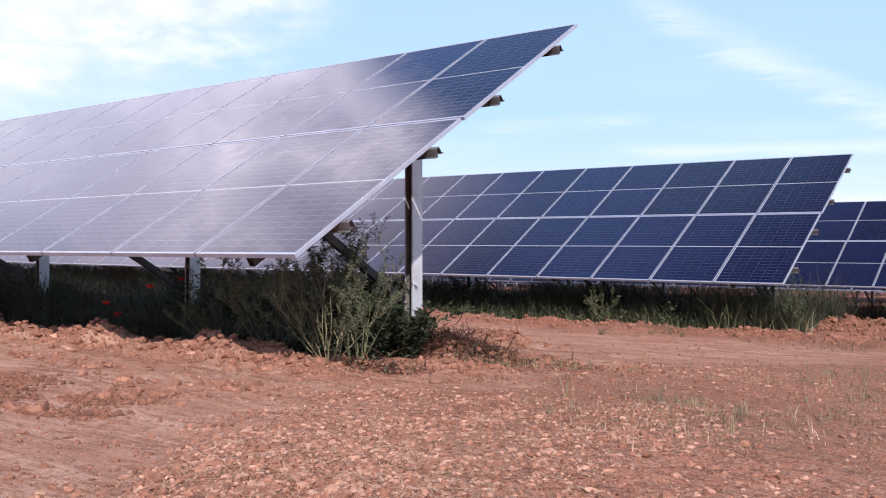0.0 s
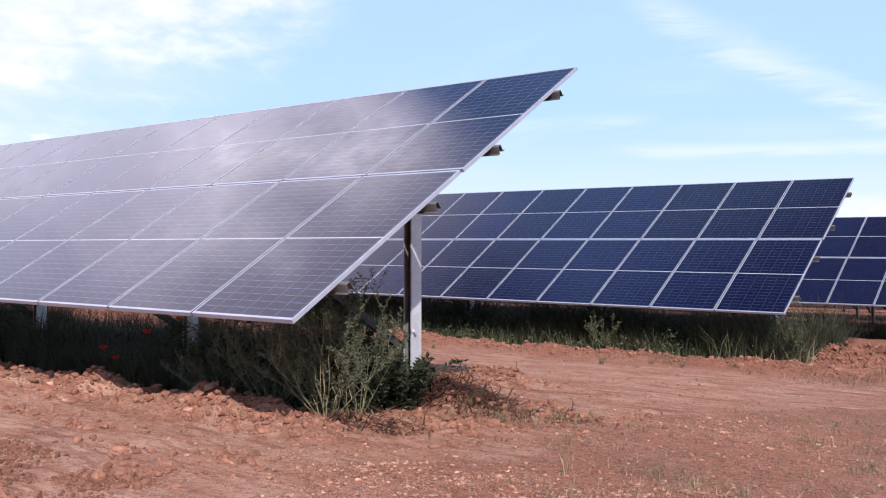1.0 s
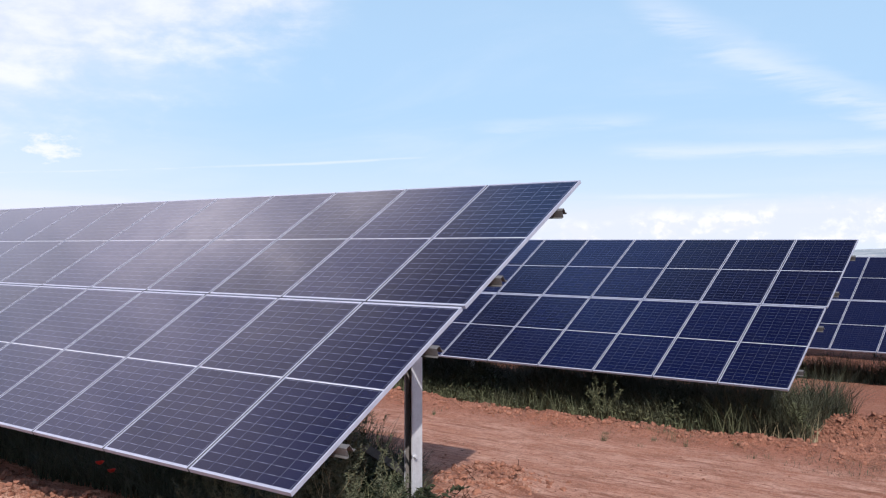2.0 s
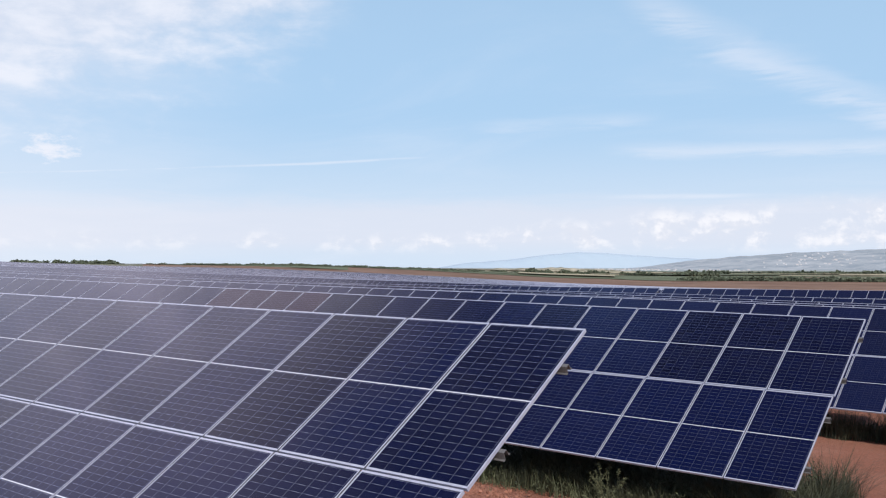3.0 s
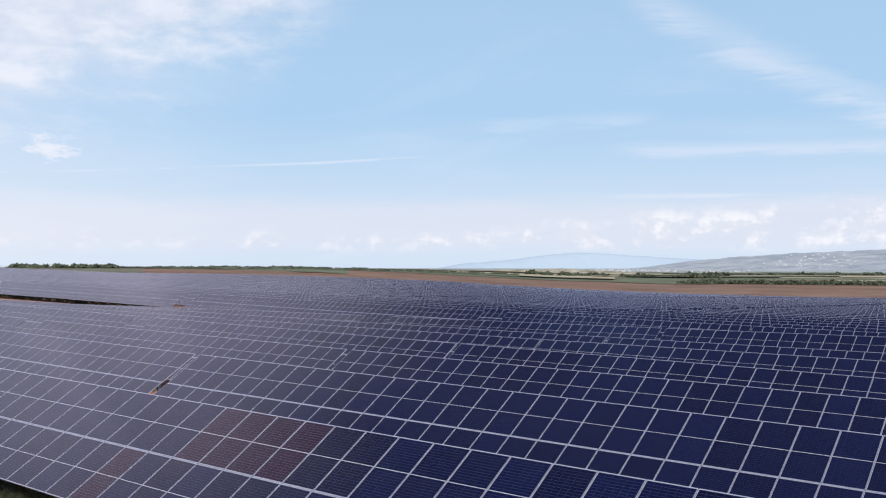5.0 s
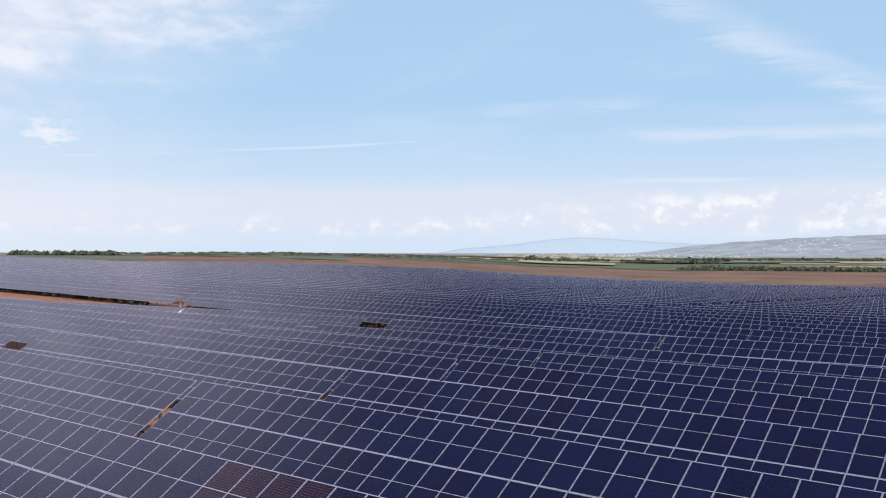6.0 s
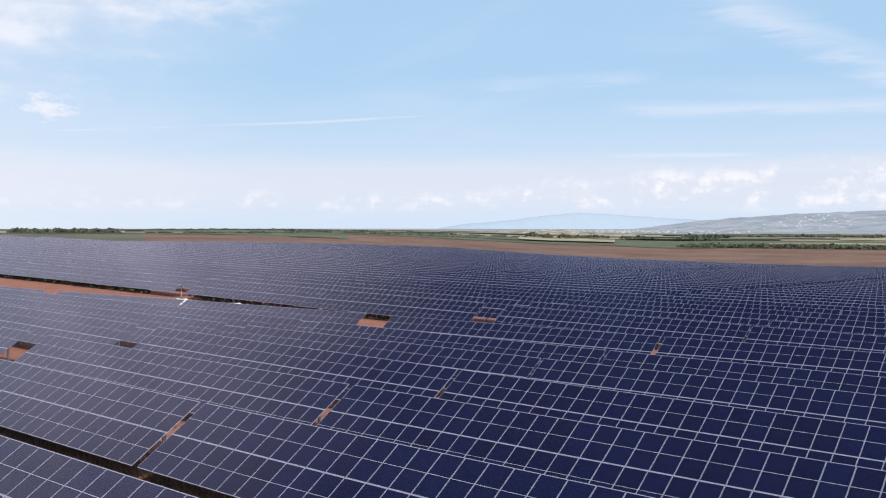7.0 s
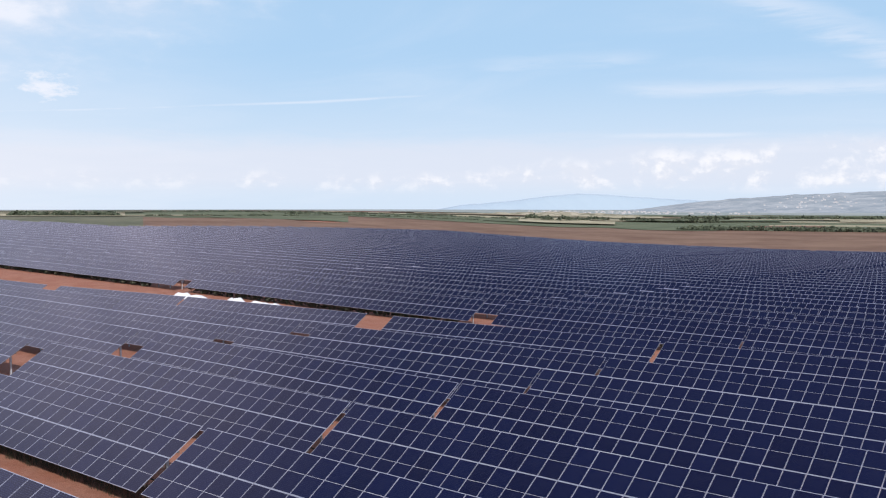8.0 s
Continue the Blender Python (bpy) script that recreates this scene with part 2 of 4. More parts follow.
M_TUFT = mottled("thin_tuft", (0.075, 0.068, 0.040), (0.16, 0.14, 0.085), 3.0, 0.8, bumped=0.0, random_value=0.4)
M_STRAW = mottled("straw_litter", (0.27, 0.155, 0.105), (0.50, 0.36, 0.27), 3.0, 0.9, bumped=0.0, random_value=0.35)
M_STALK = mottled("dry_stalk", (0.20, 0.165, 0.095), (0.37, 0.31, 0.20), 4.0, 0.85, bumped=0.0, random_value=0.3)
M_ROOT = mottled("dead_roots", (0.032, 0.012, 0.008), (0.11, 0.042, 0.024), 5.0, 0.95, bumped=0.0, random_value=0.4)
M_STEM = mottled("green_stem", (0.095, 0.098, 0.050), (0.21, 0.20, 0.115), 4.0, 0.85, bumped=0.0, random_value=0.35)
# Lighter copy of the grass green; sunlight is put into its colour.
M_WEED = mottled("sun_lightened_weed", (0.050, 0.060, 0.030), (0.125, 0.130, 0.070), 1.3, 0.75, bumped=0.0, random_value=0.5)
M_DRYGRASS = mottled("dry_grass", (0.13, 0.115, 0.066), (0.29, 0.24, 0.15), 2.0, 0.85, bumped=0.0, random_value=0.4)
M_POPPY = mottled("poppy_petal", (0.55, 0.02, 0.015), (0.72, 0.05, 0.03), 8.0, 0.6, bumped=0.0)
M_SHEET = mottled("white_plastic_sheet", (0.70, 0.70, 0.72), (0.84, 0.84, 0.85), 0.8, 0.5, bumped=0.3, distance=0.2)
M_TREE = mottled("tree_crown", (0.050, 0.065, 0.042), (0.10, 0.115, 0.075), 0.12, 0.85, bumped=0.0, random_value=0.35)
M_HOUSE = mottled("pale_render_wall", (0.50, 0.51, 0.53), (0.66, 0.66, 0.67), 0.2, 0.9, bumped=0.05)
M_ROOF = mottled("clay_roof", (0.42, 0.37, 0.37), (0.52, 0.46, 0.45), 0.3, 0.9, bumped=0.05)


def soil_material():
    m, n, b = material("red_soil", 0.95, 0.0, 0.15)
    p = n.add("TexCoord").outputs["Object"]
    x, y, z = n.xyz(p)
    broad = n.noise(p, 0.28, 6, 0.6, 0.4)
    mid = n.noise(p, 2.3, 6, 0.65)
    fine = n.noise(p, 14.0, 5, 0.7)
    grit = n.noise(p, 55.0, 4, 0.75)
    col = n.mix(n.smooth(broad, 0.36, 0.64), (0.43, 0.160, 0.103), (0.56, 0.262, 0.188))
    col = n.mix(n.smooth(mid, 0.42, 0.72, 0.0, 0.6), col, (0.27, 0.105, 0.066))
    col = n.mix(n.smooth(fine, 0.48, 0.62, 0.0, 0.80), col, (0.19, 0.074, 0.048))
    col = n.mix(n.smooth(grit, 0.53, 0.64, 0.0, 0.80), col, (0.60, 0.39, 0.30))
    col = n.mix(n.smooth(grit, 0.47, 0.34, 0.0, 0.7), col, (0.15, 0.065, 0.045))
    v = n.add("TexVoronoi")
    n.put(v, "Vector", p)
    v.inputs["Scale"].default_value = 34.0
    pebble = n.smooth(v.outputs["Distance"], 0.34, 0.18)
    sparse = n.math("MULTIPLY", pebble, n.smooth(n.noise(p, 0.9, 4, 0.6), 0.36, 0.58))
    col = n.mix(n.math("MULTIPLY", sparse, 0.55), col, (0.58, 0.42, 0.34))
    # thin dry grass cover on the untravelled ground
    thin = n.math("MULTIPLY", n.smooth(n.noise(p, 0.5, 5, 0.6), 0.40, 0.60), n.smooth(n.noise(p, 16.0, 5, 0.75), 0.42, 0.6))
    thin = n.math("MULTIPLY", thin, n.smooth(x, 0.8, 2.2))
    col = n.mix(n.math("MULTIPLY", thin, 0.62), col, (0.21, 0.135, 0.085))
    # the tilled soil between the rows is darker and redder than the driven gravel
    tilled = n.math("MULTIPLY", n.smooth(n.math("ADD", y, n.math("MULTIPLY", broad, 3.0)), 8.6, 11.6), 0.45)
    col = n.mix(tilled, col, (0.22, 0.088, 0.055))
    worn = n.add("Attribute")
    worn.attribute_name = "worn"
    packed = n.mix(n.smooth(n.noise(n.vmath("MULTIPLY", p, (0.7, 1.6, 1)), 1.6, 5, 0.6), 0.35, 0.68), (0.50, 0.245, 0.172), (0.68, 0.42, 0.33))
    streak = n.noise(n.vmath("MULTIPLY", p, (1.4, 7.0, 1)), 2.2, 6, 0.7)
    packed = n.mix(n.smooth(streak, 0.47, 0.62, 0.0, 0.85), packed, (0.31, 0.122, 0.076))
    rut = n.noise(n.vmath("MULTIPLY", p, (0.55, 3.2, 1)), 1.1, 7, 0.68, 0.5)
    packed = n.mix(n.smooth(rut, 0.53, 0.64, 0.0, 0.9), packed, (0.21, 0.076, 0.047))
    packed = n.mix(n.smooth(fine, 0.50, 0.66, 0.0, 0.55), packed, (0.30, 0.125, 0.080))
    packed = n.mix(n.smooth(grit, 0.54, 0.66, 0.0, 0.6), packed, (0.66, 0.46, 0.37))
    col = n.mix(n.math("MULTIPLY", worn.outputs["Fac"], n.smooth(mid, 0.68, 0.42, 0.35, 0.8)), col, packed)
    n.put(b, "Base Color", col)
    hgt = n.math("ADD", n.math("MULTIPLY", n.math("ADD", grit, fine), 0.45), n.math("ADD", n.math("MULTIPLY", mid, 0.8), n.math("MULTIPLY", sparse, 0.5)))
    bump(n, b, hgt, 1.0, 0.065)
    return m


def field_material(name, a, c, scale, rows=0.0):
    m, n, b = material(name, 0.95, 0.0, 0.1)
    p = n.add("TexCoord").outputs["Object"]
    f = n.math("ADD", n.math("MULTIPLY", n.noise(p, scale, 5, 0.6), 0.6), n.math("MULTIPLY", n.noise(n.vmath("MULTIPLY", p, (1, 5, 1)), scale * 4, 4, 0.6), 0.4))
    n.put(b, "Base Color", n.mix(n.smooth(f, 0.36, 0.64), a, c))
    bump(n, b, f, 0.3, 0.5)
    return m


M_SOIL = soil_material()
M_PLOUGH = field_material("ploughed_earth", (0.145, 0.085, 0.060), (0.235, 0.15, 0.108), 0.020)
M_CROP = field_material("green_crop", (0.085, 0.102, 0.060), (0.15, 0.165, 0.105), 0.020)
M_STUBBLE = field_material("pale_stubble", (0.26, 0.23, 0.15), (0.47, 0.42, 0.30), 0.020)
M_BANKS = field_material("pale_cut_banks", (0.13, 0.13, 0.085), (0.50, 0.44, 0.34), 0.028)
M_SCRUB = field_material("scrub_land", (0.09, 0.10, 0.065), (0.17, 0.16, 0.11), 0.02)
# Hill, mountain and far plain: distance haze is mixed into their base colours.
M_HILL = field_material("haze_tinted_hillside", (0.23, 0.27, 0.305), (0.41, 0.43, 0.455), 0.011)
M_MOUNTAIN = field_material("haze_tinted_mountain", (0.35, 0.43, 0.52), (0.37, 0.45, 0.535), 0.002)
M_GREY = field_material("haze_tinted_land", (0.22, 0.26, 0.255), (0.36, 0.375, 0.36), 0.004)


# ---------------------------------------------------------------- helpers of the place
def part(name, mesh, mat, parent, label="", matrix=None):
    """A mesh object under a thing or a part, with its own matrix in the parent's space."""
    ob = new(name, mesh)
    if mat is not None and not mesh.materials:
        mesh.materials.append(mat)
    ob.parent = parent
    if matrix is not None:
        ob.matrix_local = matrix
    if label:
        ob["label"] = label
    return ob


def mesh_of(name, verts, faces, mats=(), index=None, smooth=False):
    me = bpy.data.meshes.new(name)
    me.from_pydata([tuple(v) for v in verts], [], [tuple(f) for f in faces])
    for m in mats:
        me.materials.append(m)
    if index is not None:
        me.polygons.foreach_set("material_index", np.asarray(index, dtype=np.int32))
    if smooth:
        me.polygons.foreach_set("use_smooth", np.ones(len(me.polygons), dtype=bool))
    me.update()
    return me


def lattice(n, seed):
    return np.random.RandomState(seed).rand(n, n)


LAT = [lattice(256, s) for s in range(6)]


def vnoise(x, y, k=0):
    """Smooth value noise between -1 and 1, for arrays."""
    x, y = np.asarray(x, float), np.asarray(y, float)
    xi, yi = np.floor(x).astype(int), np.floor(y).astype(int)
    fx, fy = x - xi, y - yi
    fx, fy = fx * fx * (3 - 2 * fx), fy * fy * (3 - 2 * fy)
    a = LAT[k]
    g = lambda i, j: a[(xi + i) % 256, (yi + j) % 256]
    top = g(0, 0) * (1 - fx) + g(1, 0) * fx
    bot = g(0, 1) * (1 - fx) + g(1, 1) * fx
    return 2 * (top * (1 - fy) + bot * fy) - 1


def step(v, lo, hi):
    t = np.clip((np.asarray(v, float) - lo) / (hi - lo), 0, 1)
    return t * t * (3 - 2 * t)


# ---------------------------------------------------------------- the ground
FITTED_Y = [0.0, 10.39, 20.91, 31.36, 41.27, 51.02, 60.75, 70.6, 93.9]
ROW_RISE = [0.0, -0.06, -0.02, -0.09, -0.14, 0.12, 0.02, 0.8, -0.05]        # small lifts of each row at its right end
ROW_LEAN = [-0.5, -0.9, -0.72, -0.4, -0.60, 0.30, 0.35, 1.17, -0.5]             # and their change per hundred metres
CLEAR = 0.87                          # lower edge of the tables above the ground


def edge_height(x, y):
    """Height of the tables' lower edges: the land falls towards +y and rises gently towards -x."""
    x, y = np.asarray(x, float), np.asarray(y, float)
    u, v = np.clip(x, -650, 60) / 100, np.clip(y, -30, 560) / 100
    broad = (-0.621 * u - 3.027 * v + 0.303 * u * u - 0.076 * u * v + 0.0415 * v * v
             + 0.0716 * u ** 3 + 0.23 * u * u * v + 0.2076 * u * v * v + 0.0398 * v ** 3)
    rows = [-40, *FITTED_Y, 150]
    lift = np.interp(y, rows, [0, *ROW_RISE, 0]) + np.interp(y, rows, [-0.5, *ROW_LEAN, 0]) * np.clip(x, -160, 30) / 100
    angle, dist = np.degrees(np.arctan2(-x, np.maximum(y, 1.0))), np.hypot(x, y)
    return 0.62 + broad + lift - 1.7 * step(angle, 48, 63) * step(dist, 330, 620) - 0.65 * np.exp(-((x + 162) / 45) ** 2 - ((y - 70.6) / 6) ** 2)


def slope(x, y):
    """The broad lie of the ground: the array's hillside, a plateau to the west, a wide valley to the north."""
    x, y = np.asarray(x, float), np.asarray(y, float)
    angle = np.degrees(np.arctan2(-(x - 4.5), y + 4.3))
    dist = np.hypot(x - 4.5, y + 4.3)
    far = -13.0 + 16.2 * step(angle, 24, 50) * step(angle, 150, 90) - 0.0042 * np.maximum(dist - 1300, 0) * step(angle, 24, 50)
    near = edge_height(x, y) - CLEAR
    return near + (far - near) * step(dist, 520, 1000)


def berm(x, y):
    """A low bank of loose clods along the front of the first two rows, and a heap at the end of the third."""
    x, y = np.asarray(x, float), np.asarray(y, float)
    line = 0.56 + 0.22 * vnoise(x * 0.45, x * 0.1, 3)
    h = 0.21 * np.exp(-((y - line) / 0.35) ** 2) * step(x, 0.5, -1.2)
    h = h + 0.10 * np.exp(-(((x + 0.1) / 0.9) ** 2 + ((y - 1.5) / 0.5) ** 2))
    h = h + 0.22 * np.exp(-(((x + 0.60) / 0.80) ** 2 + ((y - 2.82) / 0.45) ** 2))
    h = h + 0.20 * np.exp(-(((x + 1.75) / 0.55) ** 2 + ((y - 4.9) / 0.5) ** 2))
    line2 = 9.75 + 0.25 * vnoise(x * 0.3, x * 0.07, 4)
    h = h + 0.15 * np.exp(-((y - line2) / 0.45) ** 2) * step(x, 4.5, 1.0)
    h = h + 0.40 * np.exp(-(((x - 0.9) / 1.2) ** 2 + ((y - 12.5) / 1.2) ** 2))
    return h * (0.7 + 0.45 * vnoise(x * 2.1, y * 2.1, 1)) + h * 0.4 * vnoise(x * 6.5, y * 6.5, 2) + h * 0.25 * vnoise(x * 13, y * 13, 4)


def track(x, y):
    """Where wheels have worn the ground smooth: along the front of the first row, round its end and between the rows."""
    x, y = np.asarray(x, float), np.asarray(y, float)
    rim = np.interp(y, [-4, -3, -1.4, -0.3, 0.3, 1.2, 2.3, 4.8, 6.3, 7.6], [3.4, 2.5, 1.15, 0.75, 1.15, 1.5, 0.9, 1.3, 2.5, 7.0])
    rim = rim + 0.22 * vnoise(x * 1.4, y * 1.4, 2) + 0.1 * vnoise(x * 5, y * 5, 3)
    return step(rim - x, -0.35, 0.35) * step(y, 9.3, 8.4)


def height(x, y):
    x, y = np.asarray(x, float), np.asarray(y, float)
    near = step(np.hypot(x, y - 3), 60, 25)
    rough = 0.022 * vnoise(x * 0.9, y * 0.9, 0) + 0.014 * vnoise(x * 2.7, y * 2.7, 1) + 0.008 * vnoise(x * 8, y * 8, 2)
    worn = track(x, y)
    return slope(x, y) + near * (rough * (1 - 0.5 * worn) - 0.035 * worn + berm(x, y))


def spread(lo, hi, fine, far):
    """Grid lines: evenly fine between lo and hi, then ever wider out to far."""
    mid = np.arange(lo, hi + fine / 2, fine)
    right, step_ = [mid[-1]], fine
    while right[-1] < far:
        step_ *= 1.09
        right.append(right[-1] + step_)
    left, step_ = [mid[0]], fine
    while left[-1] > -far:
        step_ *= 1.09
        left.append(left[-1] - step_)
    return np.concatenate([left[:0:-1], mid, right[1:]])


gx, gy = spread(-9.0, 7.0, 0.075, 4700), spread(-3.5, 12.0, 0.075, 4700)
X, Y = np.meshgrid(gx, gy)
Z = height(X, Y)
nx, ny = len(gx), len(gy)
idx = np.arange(nx * ny).reshape(ny, nx)
quads = np.stack([idx[:-1, :-1], idx[:-1, 1:], idx[1:, 1:], idx[1:, :-1]], -1).reshape(-1, 4)
ground = new("ground", mesh_of("ground", np.stack([X, Y, Z], -1).reshape(-1, 3).tolist(), quads.tolist(), [M_SOIL], smooth=True))
worn_layer = ground.data.attributes.new("worn", "FLOAT", "POINT")
worn_layer.data.foreach_set("value", track(X, Y).ravel().astype(np.float32))
tagged(ground, "red-brown stony earth with wheel tracks and clods", "ground", kind="structure")

# ---------------------------------------------------------------- solar tables
PW, PL = 1.154, 2.30                  # module pitch along the row and up the slope
MW, ML, MT = 1.134, 2.278, 0.035      # module size
TILT = radians(32.0)
COUNT = 29                            # modules along a table
LENGTH = COUNT * PW


def tilt_matrix(s):
    ex = Vector((math.cos(s), 0, -math.sin(s)))
    ey = Vector((math.sin(TILT) * math.sin(s), math.cos(TILT), math.sin(TILT) * math.cos(s)))
    ez = ex.cross(ey)
    return Matrix(((ex.x, ey.x, ez.x, 0), (ex.y, ey.y, ez.y, 0), (ex.z, ey.z, ez.z, 0), (0, 0, 0, 1)))


def module_frame_mesh(end=False):
    """Aluminium frame with a raised lip and the white sheet behind the cells; top of the lip at z = 0. The long sides
    are painted dark as gap shade where modules adjoin.
    """
    a, c, lip, deep = MW / 2, ML / 2, 0.024, 0.004
    v, f, mi = [], [], []
    side = 0.013
    for x, y, z in ((a, c, 0), (a - side, c - lip, 0), (a - side, c - lip, -deep), (a, c, -MT), (a - 0.03, c - 0.03, -MT)):
        v += [(-x, -y, z), (x, -y, z), (x, y, z), (-x, y, z)]
    for k in range(4):
        m = (k + 1) % 4
        f += [(k, m, 4 + m, 4 + k), (4 + k, 4 + m, 8 + m, 8 + k), (m, k, 12 + k, 12 + m), (12 + m, 12 + k, 16 + k, 16 + m)]
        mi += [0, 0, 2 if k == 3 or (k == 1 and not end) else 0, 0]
    f.append((8, 9, 10, 11))
    mi.append(1)
    f.append((19, 18, 17, 16))
    mi.append(1)
    return mesh_of("module_frame", v, f, [M_ALU, M_BACK, M_GAP], mi)


def add_uv(me, uv):
    layer = me.uv_layers.new(name="cells")
    layer.data.foreach_set("uv", np.asarray(uv, dtype=np.float32).ravel())


HALF_W, HALF_L = MW / 2 - 0.015, (ML - 0.052 - 0.014) / 2


def glass_mesh(mat):
    """Two panes of cells with a light seam between them, a hair above the white sheet."""
    v, f, uv = [], [], []
    for y0 in (-ML / 2 + 0.026, 0.007):
        k = len(v)
        v += [(-HALF_W, y0, -0.002), (HALF_W, y0, -0.002), (HALF_W, y0 + HALF_L, -0.002), (-HALF_W, y0 + HALF_L, -0.002)]
        f.append((k, k + 1, k + 2, k + 3))
        o = 0.0 if y0 < 0 else 3.0
        uv += [(0, o), (2 * HALF_W, o), (2 * HALF_W, o + HALF_L), (0, o + HALF_L)]
    me = mesh_of("module_glass", v, f, [mat])
    add_uv(me, uv)
    return me


FRAME_MESH, FRAME_END = module_frame_mesh(), module_frame_mesh(True)
GLASS_MESH, GLASS_SECOND, GLASS_MID, GLASS_BROWN = glass_mesh(M_PV), glass_mesh(M_PV_SECOND), glass_mesh(M_PV_MID), glass_mesh(M_PV_BROWN)


def module_whole_mesh():
    """Frame, sheet and glass of one module in one mesh."""
    me = FRAME_MESH.copy()
    me.name = "module_whole"
    bm = bmesh.new()
    bm.from_mesh(me)
    layer = bm.loops.layers.uv.new("cells")
    for y0 in (-ML / 2 + 0.026, 0.007):
        co = [(-HALF_W, y0), (HALF_W, y0), (HALF_W, y0 + HALF_L), (-HALF_W, y0 + HALF_L)]
        face = bm.faces.new([bm.verts.new((x, y, -0.002)) for x, y in co])
        face.material_index = 3
        for lp, (x, y) in zip(face.loops, co):
            lp[layer].uv = (x + HALF_W, y - y0 + (3.0 if y0 > 0 else 0.0))
    bm.to_mesh(me)
    bm.free()
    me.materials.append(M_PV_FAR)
    return me


WHOLE_MESH = module_whole_mesh()


def extruded(name, profile, length, axis, mat, thick_cap=True):
    """A bar with the given closed profile (two coordinates) along an axis, from 0 to length."""
    v, f, n = [], [], len(profile)
    for d in (0.0, length):
        for a, c in profile:
            v.append({"x": (d, a, c), "y": (a, d, c), "z": (a, c, d)}[axis])
    for k in range(n):
        m = (k + 1) % n
        f.append((k, m, n + m, n + k))
    f.append(tuple(range(n - 1, -1, -1)))
    f.append(tuple(range(n, 2 * n)))
    me = mesh_of(name, v, f, [mat])
    bm = bmesh.new()
    bm.from_mesh(me)
    bmesh.ops.recalc_face_normals(bm, faces=bm.faces)
    bm.to_mesh(me)
    bm.free()
    return me


# hat-shaped purlin (open below), C-shaped post, rafter and brace
HAT = [(-0.055, -0.075), (-0.055, -0.071), (-0.032, -0.071), (-0.022, -0.004), (0.022, -0.004), (0.032, -0.071), (0.055, -0.071),
       (0.055, -0.075), (0.029, -0.075), (0.019, -0.008), (-0.019, -0.008), (-0.029, -0.075)]
CEE = [(-0.075, -0.05), (0.075, -0.05), (0.075, -0.030), (0.071, -0.030), (0.071, -0.046), (-0.071, -0.046), (-0.071, 0.046), (0.071, 0.046),
       (0.071, 0.030), (0.075, 0.030), (0.075, 0.05), (-0.075, 0.05)]
PURLIN = extruded("purlin", HAT, LENGTH + 0.16, "x", M_PURLIN)
POST_H = 2.22
CHANNEL = [(-0.05, -0.075), (-0.036, -0.075), (-0.036, -0.071), (-0.046, -0.071), (-0.046, 0.071), (0.046, 0.071), (0.046, -0.071),
           (0.036, -0.071), (0.036, -0.075), (0.05, -0.075), (0.05, 0.075), (-0.05, 0.075)]      # open towards the lower edge
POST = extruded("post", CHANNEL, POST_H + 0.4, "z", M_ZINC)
POST.materials.append(M_SHADEZINC)
for face in POST.polygons:                       # shade inside the channel, painted as a darker zinc
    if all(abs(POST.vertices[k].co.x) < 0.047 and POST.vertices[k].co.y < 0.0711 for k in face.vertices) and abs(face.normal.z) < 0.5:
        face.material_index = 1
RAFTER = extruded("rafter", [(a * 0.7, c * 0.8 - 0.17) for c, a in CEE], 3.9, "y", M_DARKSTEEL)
BRACE_A, BRACE_B = Vector((0, 0.95, 1.31)), Vector((0, 2.47, 0.43))
BRACE = extruded("brace", [(a * 0.5, c * 0.5) for c, a in CEE], (BRACE_B - BRACE_A).length, "z", M_BRACE)
CABLE_V, CABLE_F = [], []
for k in range(13):
    t = k / 12
    for q in range(5):
        a = 2 * math.pi * q / 5
        CABLE_V.append((0.42 * (t - 0.5) + 0.05 * math.sin(9 * t), 0.008 * math.cos(a), -0.11 * math.sin(math.pi * t) - 0.03 * math.sin(2 * math.pi * t) + 0.008 * math.sin(a)))
        if k:
            CABLE_F.append(((k - 1) * 5 + q, (k - 1) * 5 + (q + 1) % 5, k * 5 + (q + 1) % 5, k * 5 + q))
CABLE = mesh_of("cable", CABLE_V, CABLE_F, [M_CABLE], smooth=True)
BOLT = extruded("bolt", [(0.022 * math.cos(k * math.pi / 3), 0.022 * math.sin(k * math.pi / 3)) for k in range(6)], 0.03, "x", M_ZINC)
POSTS = [-1.0 - 3.5 * k for k in range(10)]


def table_place(x, y):
    z0 = float(edge_height(x, y))
    z1 = float(edge_height(x - LENGTH, y))
    return z0, math.asin((z1 - z0) / LENGTH)


